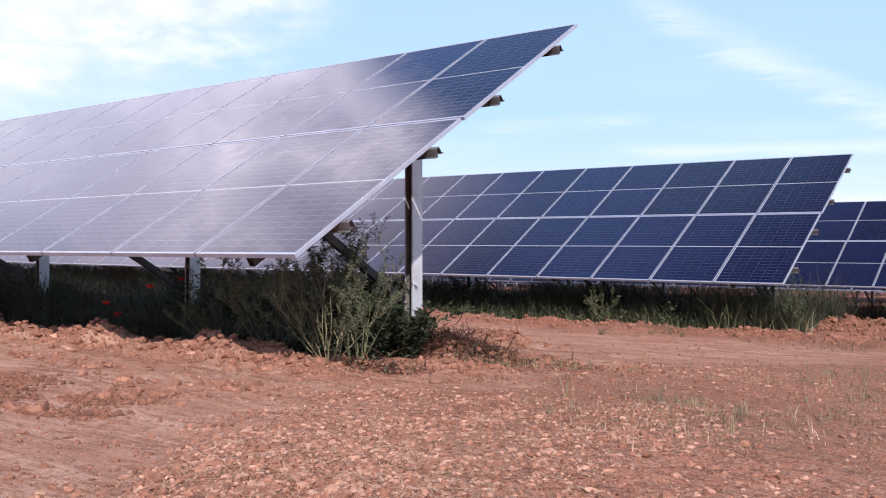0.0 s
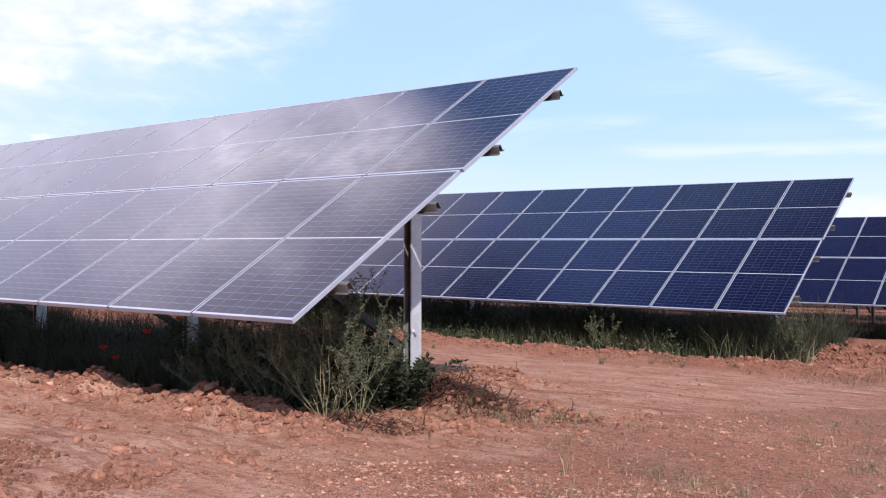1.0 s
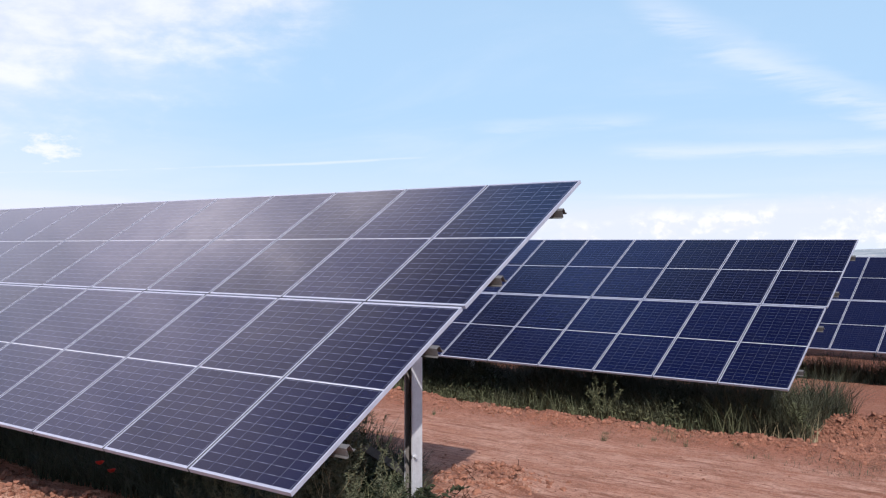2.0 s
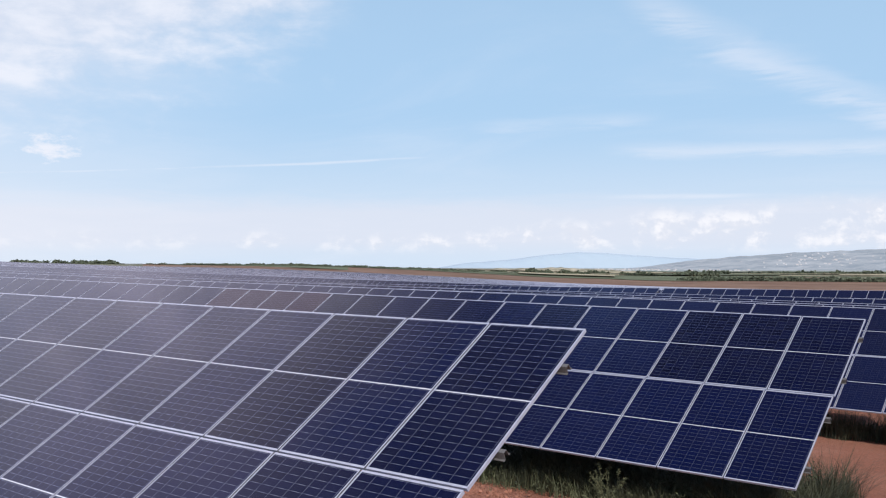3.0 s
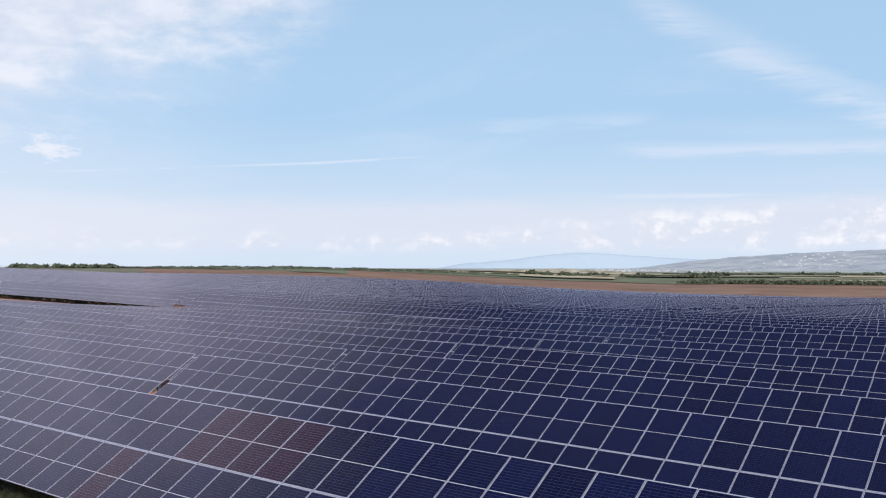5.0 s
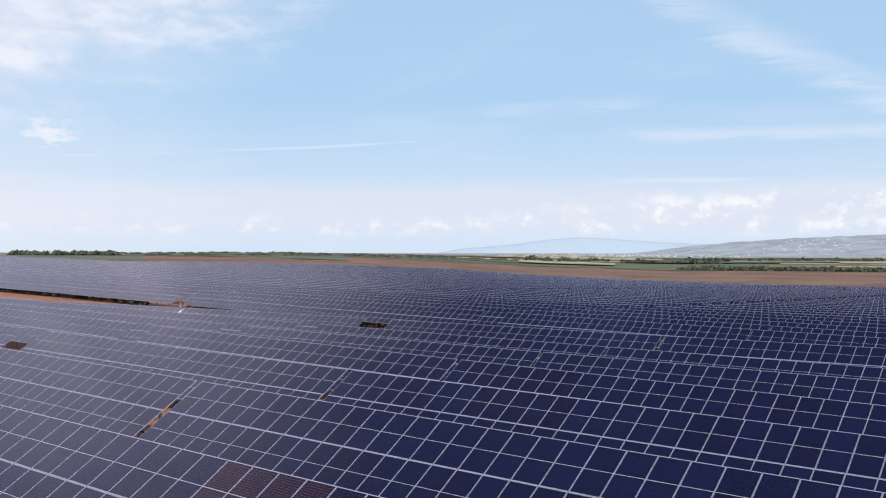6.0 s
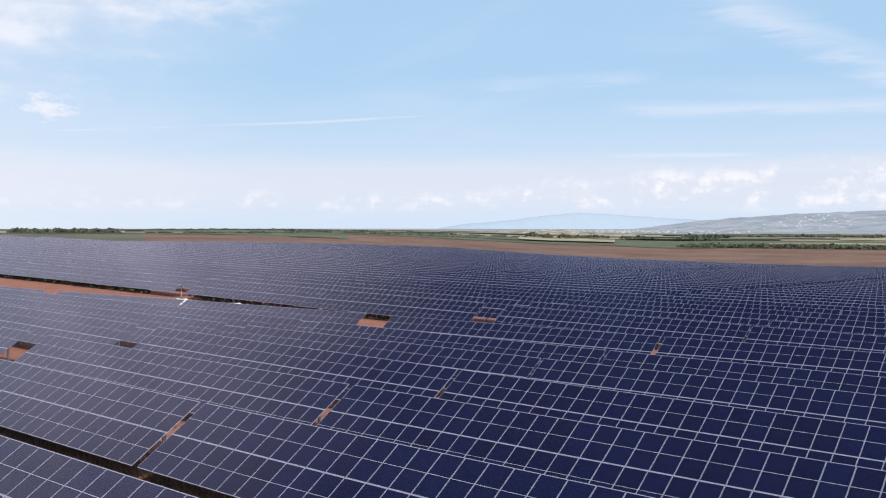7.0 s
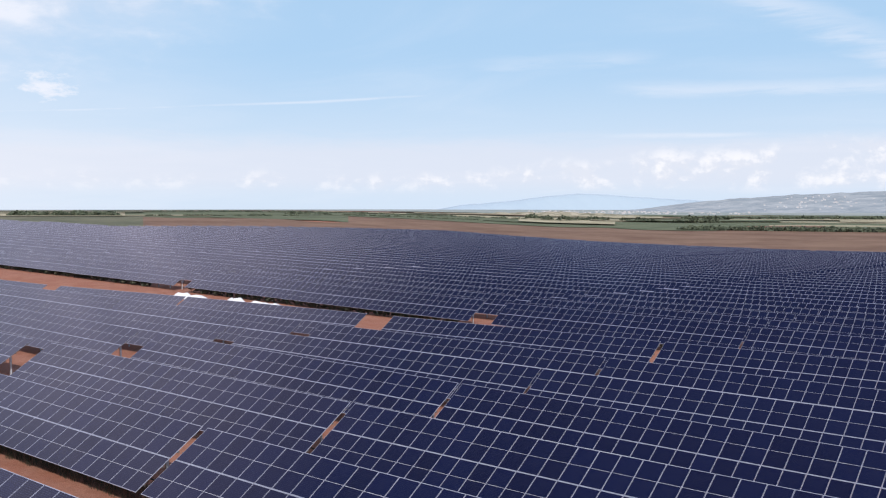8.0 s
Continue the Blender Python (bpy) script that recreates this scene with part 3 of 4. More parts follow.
def solar_table(x, y, level, brown=(), count=COUNT, skip=(), label="long tilted table of dark blue solar modules on galvanised posts"):
    """One table of two rows of upright modules on a steel frame; x, y is its right-hand lower corner."""
    z, s = table_place(x, y)
    ob = new("solar_table")
    ob.location = (x, y, z)
    m = tilt_matrix(s)
    for j in range(2):
        for i in range(count):
            if (i, j) in skip:
                continue
            at = m @ Matrix.Translation((-(i + 0.5) * PW + (0.02 if j else 0.0), (j + 0.5) * PL, 0.0))
            if level == 0:
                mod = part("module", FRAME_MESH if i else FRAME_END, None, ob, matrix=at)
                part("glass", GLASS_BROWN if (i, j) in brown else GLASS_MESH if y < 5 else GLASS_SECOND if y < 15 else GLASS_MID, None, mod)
            else:
                part("module", WHOLE_MESH, None, ob, matrix=at)
    laid = [i for i in range(count) if (i, 0) not in skip or (i, 1) not in skip]
    runs = []                          # stretches of the table that carry modules
    for i in laid:
        if runs and runs[-1][1] == i:
            runs[-1][1] = i + 1
        else:
            runs.append([i, i + 1])
    for j in (0.24, 0.77, 1.23, 1.76):
        for a, e in runs:
            whole = a == 0 and e == count
            rail = PURLIN if whole else extruded("purlin", HAT, (e - a) * PW + 0.12, "x", M_PURLIN)
            part("purlin", rail, None, ob, matrix=m @ Matrix.Translation((-e * PW - (0.09 if whole else 0.02), j * PL, -MT)))
    for px in POSTS:
        if (int(-px / PW), 0) in skip:
            continue
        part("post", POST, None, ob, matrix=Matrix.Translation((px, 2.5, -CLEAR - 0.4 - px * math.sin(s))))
        if level == 0:
            part("rafter", RAFTER, None, ob, matrix=m @ Matrix.Translation((px, 0.35, -0.10)))
            turn = (BRACE_B - BRACE_A).to_track_quat("Z", "Y").to_matrix().to_4x4()
            part("brace", BRACE, None, ob, matrix=Matrix.Translation(Vector((px - 0.09, 0, -CLEAR - px * math.sin(s))) + BRACE_A) @ turn)
            part("bolt", BOLT, None, ob, matrix=Matrix.Translation((px + 0.05, 2.46, -CLEAR + 0.60 - px * math.sin(s))))
    if y < 12 and x > -1:
        for k in range(0, 24, 2):
            part("cable", CABLE, None, ob, "black cable hanging in a loop", matrix=m @ Matrix.Translation((-4.55 - 1.154 * k * 0.5 - 0.3 * (k % 3), 0.42 + 0.1 * (k % 4), -0.13)))
    return tagged(ob, label, "solar panel", "rows of the solar field")


ROW_Y = list(FITTED_Y)
y_next = 103.8
while y_next < 560:
    ROW_Y.append(y_next)
    y_next += 9.95
COLUMNS = []
x0 = 0.057
while x0 > -720:
    COLUMNS += [x0, x0 - LENGTH - 0.40]
    x0 -= 2 * LENGTH + 0.43 + 2.9
FAR_EDGE = [(60, 470), (-105, 476), (-214, 486), (-294, 499), (-407, 530), (-433, 440), (-372, 300), (-376, 255), (-467, 261), (-520, 252), (-760, 190)]


def limit(x):
    """How far the array reaches along +y at x."""
    for (xa, ya), (xb, yb) in zip(FAR_EDGE, FAR_EDGE[1:]):
        if xb <= x <= xa:
            return ya + (yb - ya) * (xa - x) / (xa - xb)
    return 0


def in_view(x, y):
    """Whether a place can be seen from the drone's column of air, with a margin."""
    a = math.degrees(math.atan2(-(x - 4.6), y + 4.3))
    return 8 < a < 70


ROW_SHIFT = {2: -0.07, 3: 0.14, 4: 0.54, 5: 0.82, 6: 1.12, 7: 1.55, 8: 1.3}     # how far each row's end table is moved along the row
LEFT_SHIFT = {2: -0.10, 3: 0.13, 4: 0.60, 5: 1.0, 6: 1.2, 7: 1.5, 8: 1.3}      # and the tables beyond it
last = lambda n: {(i, j) for i in range(COUNT - n, COUNT) for j in (0, 1)}
# modules not yet laid, by row and table
MISSING = {(8, 1): last(1), (8, 3): last(5), (9, 3): {(25, 1), (26, 1)}, (7, 3): last(1), (7, 1): last(1)}
far_tables = []
for r, base_y in enumerate(ROW_Y):
    for c, cx in enumerate(COLUMNS):
        cx += (LEFT_SHIFT if c else ROW_SHIFT).get(r, 0.0)
        if r == 8 and c > 3:
            cx += 4.9                 # the tables past the wide gap stand nearer
        ry = base_y + (0.016 * (-cx - 50) if r > 7 else 0.0)
        seen = any(in_view(cx - LENGTH * k / 4, ry) for k in range(5))
        if not seen or ry > limit(cx - LENGTH / 2):
            continue
        if r < 5 and c < 2:
            label = "long tilted table of dark blue solar modules above tall weeds"
            if (r, c) == (1, 0):
                label = "tilted table of dark blue solar modules, several tinted brown"
            elif (r, c) == (0, 0):
                label = "tilted solar table with weeds round its galvanised end post"
            solar_table(cx, ry, 0, label=label, brown={(i, 1) for i in range(12, 16)} | {(17, 0)} if (r == 1 and c == 0) else ())
        elif r < 13 and c < 6:
            solar_table(cx, ry, 1, skip=MISSING.get((r, c), ()))
        else:
            far_tables.append((cx, ry))
# two tables right of the end line that the rows behind have
for ry in ROW_Y[2:6]:
    far_tables.append((LENGTH + 0.49, ry))


def array_mesh(places):
    """Many far tables in one mesh: a light slab with rim for each run of modules, and the two panes of every module above it."""
    fv, gv, guv = [], [], []
    ii = np.arange(COUNT)
    count = COUNT
    for x, y in places:
        z, s = table_place(x, y)
        m = np.array(tilt_matrix(s))[:3, :3]
        o = np.array((x, y, z))
        for j in range(2):
            lo, hi = j * PL + 0.011, j * PL + 0.011 + ML
            xa, xb = -LENGTH, 0.0
            box = np.array([(xa, lo, -MT), (xb, lo, -MT), (xb, hi, -MT), (xa, hi, -MT), (xa, lo, 0), (xb, lo, 0), (xb, hi, 0), (xa, hi, 0)])
            fv.append(box @ m.T + o)
            for half in range(2):
                y0 = lo + 0.030 + half * (HALF_L - 0.006)
                cx_ = -(ii + 0.5) * PW
                q = np.stack([np.stack([cx_ + a * (HALF_W + 0.006), np.full(count, y0 + b * (HALF_L - 0.016)), np.full(count, 0.004)], -1)
                              for a, b in ((-1, 0), (1, 0), (1, 1), (-1, 1))], 1)
                gv.append(q.reshape(-1, 3) @ m.T + o)
                guv.append(np.tile(np.array([(0, 0), (2 * HALF_W, 0), (2 * HALF_W, HALF_L), (0, HALF_L)]) + (0, 3.0 * half), (count, 1)))
    fv, gv, guv = np.concatenate(fv), np.concatenate(gv), np.concatenate(guv)
    nb, ng = len(fv) // 8, len(gv) // 4
    faces_box = (np.array([(3, 2, 1, 0), (4, 5, 6, 7), (0, 1, 5, 4), (1, 2, 6, 5), (2, 3, 7, 6), (3, 0, 4, 7)])[None] + 8 * np.arange(nb)[:, None, None]).reshape(-1, 4)
    faces_g = np.arange(4 * ng).reshape(-1, 4) + len(fv)
    me = mesh_of("far_tables", np.concatenate([fv, gv]).tolist(), np.concatenate([faces_box, faces_g]).tolist(),
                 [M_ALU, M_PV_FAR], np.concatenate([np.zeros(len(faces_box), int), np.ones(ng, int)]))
    add_uv(me, np.concatenate([np.zeros((4 * len(faces_box), 2)), guv]))
    return me


far_array = new("far_solar_rows", array_mesh(far_tables))
tagged(far_array, "countless distant rows of dark blue solar modules", "solar panels", kind="stuff")


# ---------------------------------------------------------------- vegetation and stones round the first rows
rng = np.random.RandomState(7)


def blades(places, lengths, widths, lean, segments=3):
    """Bent grass blades as narrow tapering strips; one row of arrays a blade."""
    n = len(places)
    turn = rng.rand(n) * 2 * np.pi
    bend = lean * (0.3 + rng.rand(n))
    t = np.linspace(0, 1, segments + 1)
    out = np.stack([np.cos(turn), np.sin(turn)], -1)
    side = np.stack([-np.sin(turn), np.cos(turn)], -1)
    verts = np.zeros((n, segments + 1, 2, 3))
    for k, tk in enumerate(t):
        reach = bend * lengths * tk ** 1.8
        rise = lengths * tk * (1 - 0.25 * bend * tk)
        wdt = widths * (1 - tk * 0.9) / 2
        for q, sgn in enumerate((-1, 1)):
            verts[:, k, q, :2] = places[:, :2] + out * reach[:, None] + sgn * side * wdt[:, None]
            verts[:, k, q, 2] = places[:, 2] + rise
    base = np.arange(n)[:, None, None] * (segments + 1) * 2
    quad = np.array([[2 * k, 2 * k + 1, 2 * k + 3, 2 * k + 2] for k in range(segments)])[None]
    return verts.reshape(-1, 3), (base + quad).reshape(-1, 4)


def grass(name, xa, xb, ya, yb, count, tall, label, mat, patch=0.9, thresh=-2.0):
    x = xa + rng.rand(count) * (xb - xa)
    y = ya + rng.rand(count) * (yb - ya) + 0.18 * vnoise(x * 1.3, x * 0 + 3.1, 2)
    keep = (vnoise(x * patch, y * patch, 5) > thresh) & ((y > 8) | (y < 1.4 - 1.25 * x))
    x, y = x[keep], y[keep]
    places = np.stack([x, y, height(x, y) - 0.02], -1)
    clump = 0.72 + 0.38 * vnoise(x * 1.1, y * 1.1, 3)
    lengths = tall * clump * (0.45 + 0.65 * rng.rand(len(x)))
    v, f = blades(places, lengths, (0.009 + 0.011 * rng.rand(len(x))) * min(1.0, 0.45 + tall), 0.85, 3 if ya < 8 else 2)
    ob = new(name, mesh_of(name, v.tolist(), f.tolist(), [mat]))
    return tagged(ob, label, "grass", kind="stuff")


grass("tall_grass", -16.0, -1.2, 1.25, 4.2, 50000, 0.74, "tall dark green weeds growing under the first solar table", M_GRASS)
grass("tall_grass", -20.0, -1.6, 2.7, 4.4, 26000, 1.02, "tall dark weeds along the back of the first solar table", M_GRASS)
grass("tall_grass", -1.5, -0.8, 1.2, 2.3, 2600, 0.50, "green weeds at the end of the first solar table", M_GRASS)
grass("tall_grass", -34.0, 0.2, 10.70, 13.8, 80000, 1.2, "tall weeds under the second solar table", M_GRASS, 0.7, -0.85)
grass("tall_grass", -30.0, -0.2, 10.35, 11.1, 7500, 0.75, "weeds along the second table's front, painted sunlit", M_WEED, 0.8, -0.2)
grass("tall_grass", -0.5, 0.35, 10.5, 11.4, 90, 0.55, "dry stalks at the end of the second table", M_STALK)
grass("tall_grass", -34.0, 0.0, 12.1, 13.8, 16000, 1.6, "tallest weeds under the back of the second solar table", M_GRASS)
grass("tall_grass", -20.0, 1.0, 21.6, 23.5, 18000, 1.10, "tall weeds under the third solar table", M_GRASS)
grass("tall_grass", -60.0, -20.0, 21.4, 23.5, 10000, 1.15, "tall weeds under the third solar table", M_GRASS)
grass("sparse_grass", -3.5, 3.5, 8.4, 10.0, 1500, 0.16, "short grass along the edge of the track", M_GRASS, 0.9, 0.1)
grass("sparse_grass", -0.4, 1.4, 2.6, 3.9, 420, 0.20, "dry grass on the heap of earth", M_STALK, 1.2, -0.3)


def leafy_weeds(name, xa, xb, ya, yb, count, tall, leaf, label, mat):
    """Broad-leaved weeds as a loose thicket of small pointed leaves with gaps."""
    x, y = xa + rng.rand(count) * (xb - xa), ya + rng.rand(count) * (yb - ya)
    top = tall * np.clip(0.55 + 0.75 * vnoise(x * 1.7, y * 1.7, 1) + 0.3 * vnoise(x * 5, y * 5, 4), 0.05, 1.15)
    keep = (rng.rand(count) < np.clip(0.35 + 1.2 * vnoise(x * 0.9, y * 0.9, 2), 0.05, 1)) & ((y > 8) | (y < 1.4 - 1.25 * x))
    x, y, top = x[keep], y[keep], top[keep]
    n = len(x)
    c = np.stack([x, y, height(x, y) + top * rng.rand(n) ** 0.7], -1)
    d = rng.randn(n, 3) * np.array([1, 1, 0.6])
    d /= np.linalg.norm(d, axis=1)[:, None]
    e = np.cross(d, rng.randn(n, 3))
    e /= np.linalg.norm(e, axis=1)[:, None]
    ln, wd = leaf * (0.5 + rng.rand(n))[:, None], leaf * 0.32 * (0.5 + rng.rand(n))[:, None]
    v = np.stack([c, c + d * ln * 0.45 + e * wd * 0.5, c + d * ln, c + d * ln * 0.45 - e * wd * 0.5], 1)
    ob = new(name, mesh_of(name, v.reshape(-1, 3).tolist(), np.arange(4 * n).reshape(-1, 4).tolist(), [mat]))
    return tagged(ob, label, "weeds", kind="stuff")


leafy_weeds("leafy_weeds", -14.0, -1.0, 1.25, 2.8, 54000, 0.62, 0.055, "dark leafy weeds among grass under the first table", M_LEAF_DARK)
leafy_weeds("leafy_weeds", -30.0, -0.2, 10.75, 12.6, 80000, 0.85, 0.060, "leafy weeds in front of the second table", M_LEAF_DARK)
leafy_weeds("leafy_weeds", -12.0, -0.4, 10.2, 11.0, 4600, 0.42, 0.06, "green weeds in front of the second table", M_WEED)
leafy_weeds("leafy_weeds", -1.6, 0.15, 0.75, 1.7, 9000, 0.55, 0.035, "fine weeds at the end of the first table", M_LEAF)


def rocks(name, places, sizes, mat, label, category, jag=0.40, flat_=0.55):
    """Many irregular stones in one mesh: squashed, dented twelve-cornered lumps."""
    g = (1 + 5 ** 0.5) / 2
    ico = np.array([(-1, g, 0), (1, g, 0), (-1, -g, 0), (1, -g, 0), (0, -1, g), (0, 1, g), (0, -1, -g), (0, 1, -g), (g, 0, -1), (g, 0, 1), (-g, 0, -1), (-g, 0, 1)]) / 1.9
    fc = np.array([(0, 11, 5), (0, 5, 1), (0, 1, 7), (0, 7, 10), (0, 10, 11), (1, 5, 9), (5, 11, 4), (11, 10, 2), (10, 7, 6), (7, 1, 8),
                   (3, 9, 4), (3, 4, 2), (3, 2, 6), (3, 6, 8), (3, 8, 9), (4, 9, 5), (2, 4, 11), (6, 2, 10), (8, 6, 7), (9, 8, 1)])
    n = len(places)
    v = np.repeat(ico[None], n, 0) * (1 + jag * (rng.rand(n, 12, 1) * 2 - 1))
    v = v * (0.6 + 0.8 * rng.rand(n, 1, 3)) * np.array([1, 1, flat_])
    a = rng.rand(n) * 2 * np.pi
    c, s = np.cos(a)[:, None], np.sin(a)[:, None]
    v = np.stack([v[..., 0] * c - v[..., 1] * s, v[..., 0] * s + v[..., 1] * c, v[..., 2]], -1)
    v = v * sizes[:, None, None] / 2 + places[:, None]
    f = (fc[None] + 12 * np.arange(n)[:, None, None]).reshape(-1, 3)
    ob = new(name, mesh_of(name, v.reshape(-1, 3).tolist(), f.tolist(), [mat]))
    return tagged(ob, label, category, kind="stuff")


def scatter(count, xa, xb, ya, yb, density=None):
    x, y = xa + rng.rand(count) * (xb - xa), ya + rng.rand(count) * (yb - ya)
    if density is not None:
        keep = rng.rand(count) < density(x, y)
        x, y = x[keep], y[keep]
    return x, y


def ground_rocks(name, x, y, lo, hi, power, mat, label, category, sink=0.15):
    sizes = lo + (hi - lo) * rng.rand(len(x)) ** power
    rocks(name, np.stack([x, y, height(x, y) + sizes * (0.25 - sink)], -1), sizes, mat, label, category, 0.33, 0.6 if mat is M_STONE else 0.85)


gravel_cover = lambda x, y: np.clip(0.42 + 0.7 * vnoise(x * 0.8, y * 0.8, 4) + 0.5 * vnoise(x * 2.9, y * 2.9, 1), 0.05, 1) * (1 - 0.78 * track(x, y))


def fan(count, near, far, density):
    """Places round the take-off spot, thick near it and thinning outwards."""
    d = near * (far / near) ** rng.rand(count)
    wide = rng.rand(count) < 0.3
    a = np.radians(np.where(wide, -100 + 260 * rng.rand(count), 38 + 36 * (rng.rand(count) + rng.rand(count) - 1) * 1.15))
    d = np.where(wide & (rng.rand(count) < 0.3), d * 0.45, d)
    x, y = CENTRE[0] - d * np.sin(a), CENTRE[1] + d * np.cos(a)
    keep = rng.rand(count) < density(x, y)
    return x[keep], y[keep]


CENTRE = (4.5, -4.3)
x, y = fan(112000, 2.2, 15, gravel_cover)
ground_rocks("gravel", x, y, 0.006, 0.034, 4.6, M_STONE, "scattered pale limestone gravel on red earth", "gravel")
x, y = fan(46000, 2.2, 13, lambda x, y: np.maximum(gravel_cover(x, y), 0.14))
ground_rocks("earth_clods", x, y, 0.008, 0.038, 3.0, M_CLOD, "small crumbs of red earth among the gravel", "clods")


def low_growth(name, count, near, far, cover, lengths, width, lean, mat, label, flat_=False):
    """Short growth or litter on the stony ground, thick near the take-off spot."""
    x, y = fan(count, near, far, cover)
    places = np.stack([x, y, height(x, y) - (0.0 if flat_ else 0.006)], -1)
    ln = lengths[0] + (lengths[1] - lengths[0]) * rng.rand(len(x)) ** 2
    v, f = blades(places, ln, width * (0.6 + 0.8 * rng.rand(len(x))), lean, 2)
    if flat_:
        v = v.reshape(len(x), -1, 3)
        v[:, :, 2] = places[:, None, 2] + (v[:, :, 2] - places[:, None, 2]) * 0.12 + 0.012
        v = v.reshape(-1, 3)
    return tagged(new(name, mesh_of(name, v.tolist(), f.tolist(), [mat])), label, "grass", kind="stuff")


meadow = lambda x, y: np.clip(0.25 + 1.3 * vnoise(x * 0.7, y * 0.7, 3), 0, 1) * step(x, 0.9, 2.0) * step(y, -1.4, 0.6) * (1 - track(x, y))
tufts = lambda x, y: (vnoise(x * 2.3, y * 2.3, 5) > 0.50) * step(x, 0.9, 1.8) * step(y, -0.6, 1.0) * (1 - track(x, y))
low_growth("sparse_grass", 18000, 2.6, 14, meadow, (0.02, 0.11), 0.004, 0.9, M_STRAW, "thin dry grass on stony ground")
low_growth("sparse_grass", 60000, 2.6, 14, tufts, (0.03, 0.15), 0.005, 0.9, M_TUFT, "small green tufts on stony ground")
low_growth("dry_straw", 26000, 2.2, 13, lambda x, y: (0.2 + 0.8 * step(x, -1, 2)) * (1 - 0.7 * track(x, y)), (0.015, 0.060), 0.0040, 1.2, M_STRAW, "bits of dry straw lying on the ground", True)


# the larger single stones lie loose on the ground, each on its own
def stone_mesh(seed, mat):
    r = np.random.RandomState(seed)
    bm = bmesh.new()
    bmesh.ops.create_icosphere(bm, subdivisions=1, radius=0.5)
    squash = 0.65 + 0.6 * r.rand(3)
    for v in bm.verts:
        v.co = Vector((v.co.x * squash[0], v.co.y * squash[1], v.co.z * squash[2] * 0.6)) * float(0.75 + 0.45 * r.rand())
    me = bpy.data.meshes.new("stone")
    bm.to_mesh(me)
    bm.free()
    me.materials.append(mat)
    return me


STONES = [stone_mesh(s, M_STONE) for s in range(8)]
CLODS = [stone_mesh(40 + s, M_CLOD) for s in range(6)]


def loose(name, meshes, x, y, lo, hi):
    for k, (px, py) in enumerate(zip(x, y)):
        size = lo + (hi - lo) * float(rng.rand()) ** 2.5
        turn = Matrix.Rotation(float(rng.rand()) * 6.28, 4, "Z")
        part(name, meshes[k % len(meshes)], None, ground,
             matrix=Matrix.Translation((float(px), float(py), float(height(px, py)) + 0.10 * size)) @ turn @ Matrix.Scale(size, 4))


x, y = fan(900, 2.4, 9, gravel_cover)
loose("stone", STONES, x[:280], y[:280], 0.022, 0.060)
x, y = scatter(2200, -9.0, 1.0, 0.0, 3.6, lambda x, y: np.clip(berm(x, y) * 5, 0, 1))
loose("clod", CLODS, x[:260], y[:260], 0.05, 0.13)
heap_spot = lambda x, y: np.exp(-(((x + 0.1) / 0.9) ** 2 + ((y - 2.7) / 0.6) ** 2))
x, y = scatter(3500, -1.6, 1.6, 1.4, 4.2, heap_spot)
ground_rocks("earth_clods", x, y, 0.015, 0.07, 2.6, M_DARKCLOD, "dark red clods round the heap of roots", "clods", 0.2)
x, y = scatter(4200, -1.6, 0.6, -2.1, -1.2, lambda x, y: np.clip(0.2 + 1.6 * vnoise(x * 2.2, y * 2.2, 1), 0, 1))
ground_rocks("earth_clods", x, y, 0.012, 0.045, 2.4, M_DARKCLOD, "broken red clods on the track", "clods", 0.2)
x, y = scatter(900, -0.2, 1.0, 2.5, 4.0, lambda x, y: np.clip(0.2 + 1.4 * vnoise(x * 2.0, y * 2.0, 2), 0, 1))
ground_rocks("earth_clods", x, y, 0.02, 0.10, 2.4, M_CLOD, "red clods thrown beside the heap of roots", "clods", 0.2)
bank = lambda x, y: np.clip(berm(x, y) * 9, 0, 1)
x, y = scatter(46000, -16.0, 1.2, 0.0, 5.6, bank)
ground_rocks("earth_clods", x, y, 0.018, 0.095, 3.0, M_CLOD, "loose red clods banked along the weeds", "clods", 0.2)
x, y = scatter(700, -9.0, 1.2, 0.0, 3.7, bank)
ground_rocks("bank_stones", x, y, 0.03, 0.13, 2.5, M_STONE, "pale stones in the bank of red earth", "stones", 0.2)
x, y = scatter(34000, -30.0, 5.0, 9.1, 14.5, bank)
ground_rocks("earth_clods", x, y, 0.025, 0.10, 3.0, M_CLOD, "loose red clods along the second row", "clods", 0.2)
x, y = scatter(1500, -3.2, 0.6, -2.1, 0.3, lambda x, y: np.clip(vnoise(x * 1.1, y * 2.4, 1) * 2.0 - 0.3, 0, 1))
ground_rocks("earth_clods", x, y, 0.02, 0.09, 2.0, M_CLOD, "broken red earth at the rim of the wheel track", "clods")


def tube_path(points, radii, sides=5):
    """Vertices and faces of a thin tapering stem along points."""
    v, f = [], []
    for k, (p, r) in enumerate(zip(points, radii)):
        for q in range(sides):
            a = 2 * math.pi * q / sides
            v.append((p[0] + r * math.cos(a), p[1] + r * math.sin(a), p[2]))
    for k in range(len(points) - 1):
        for q in range(sides):
            m = (q + 1) % sides
            f.append((k * sides + q, k * sides + m, (k + 1) * sides + m, (k + 1) * sides + q))
    return v, f


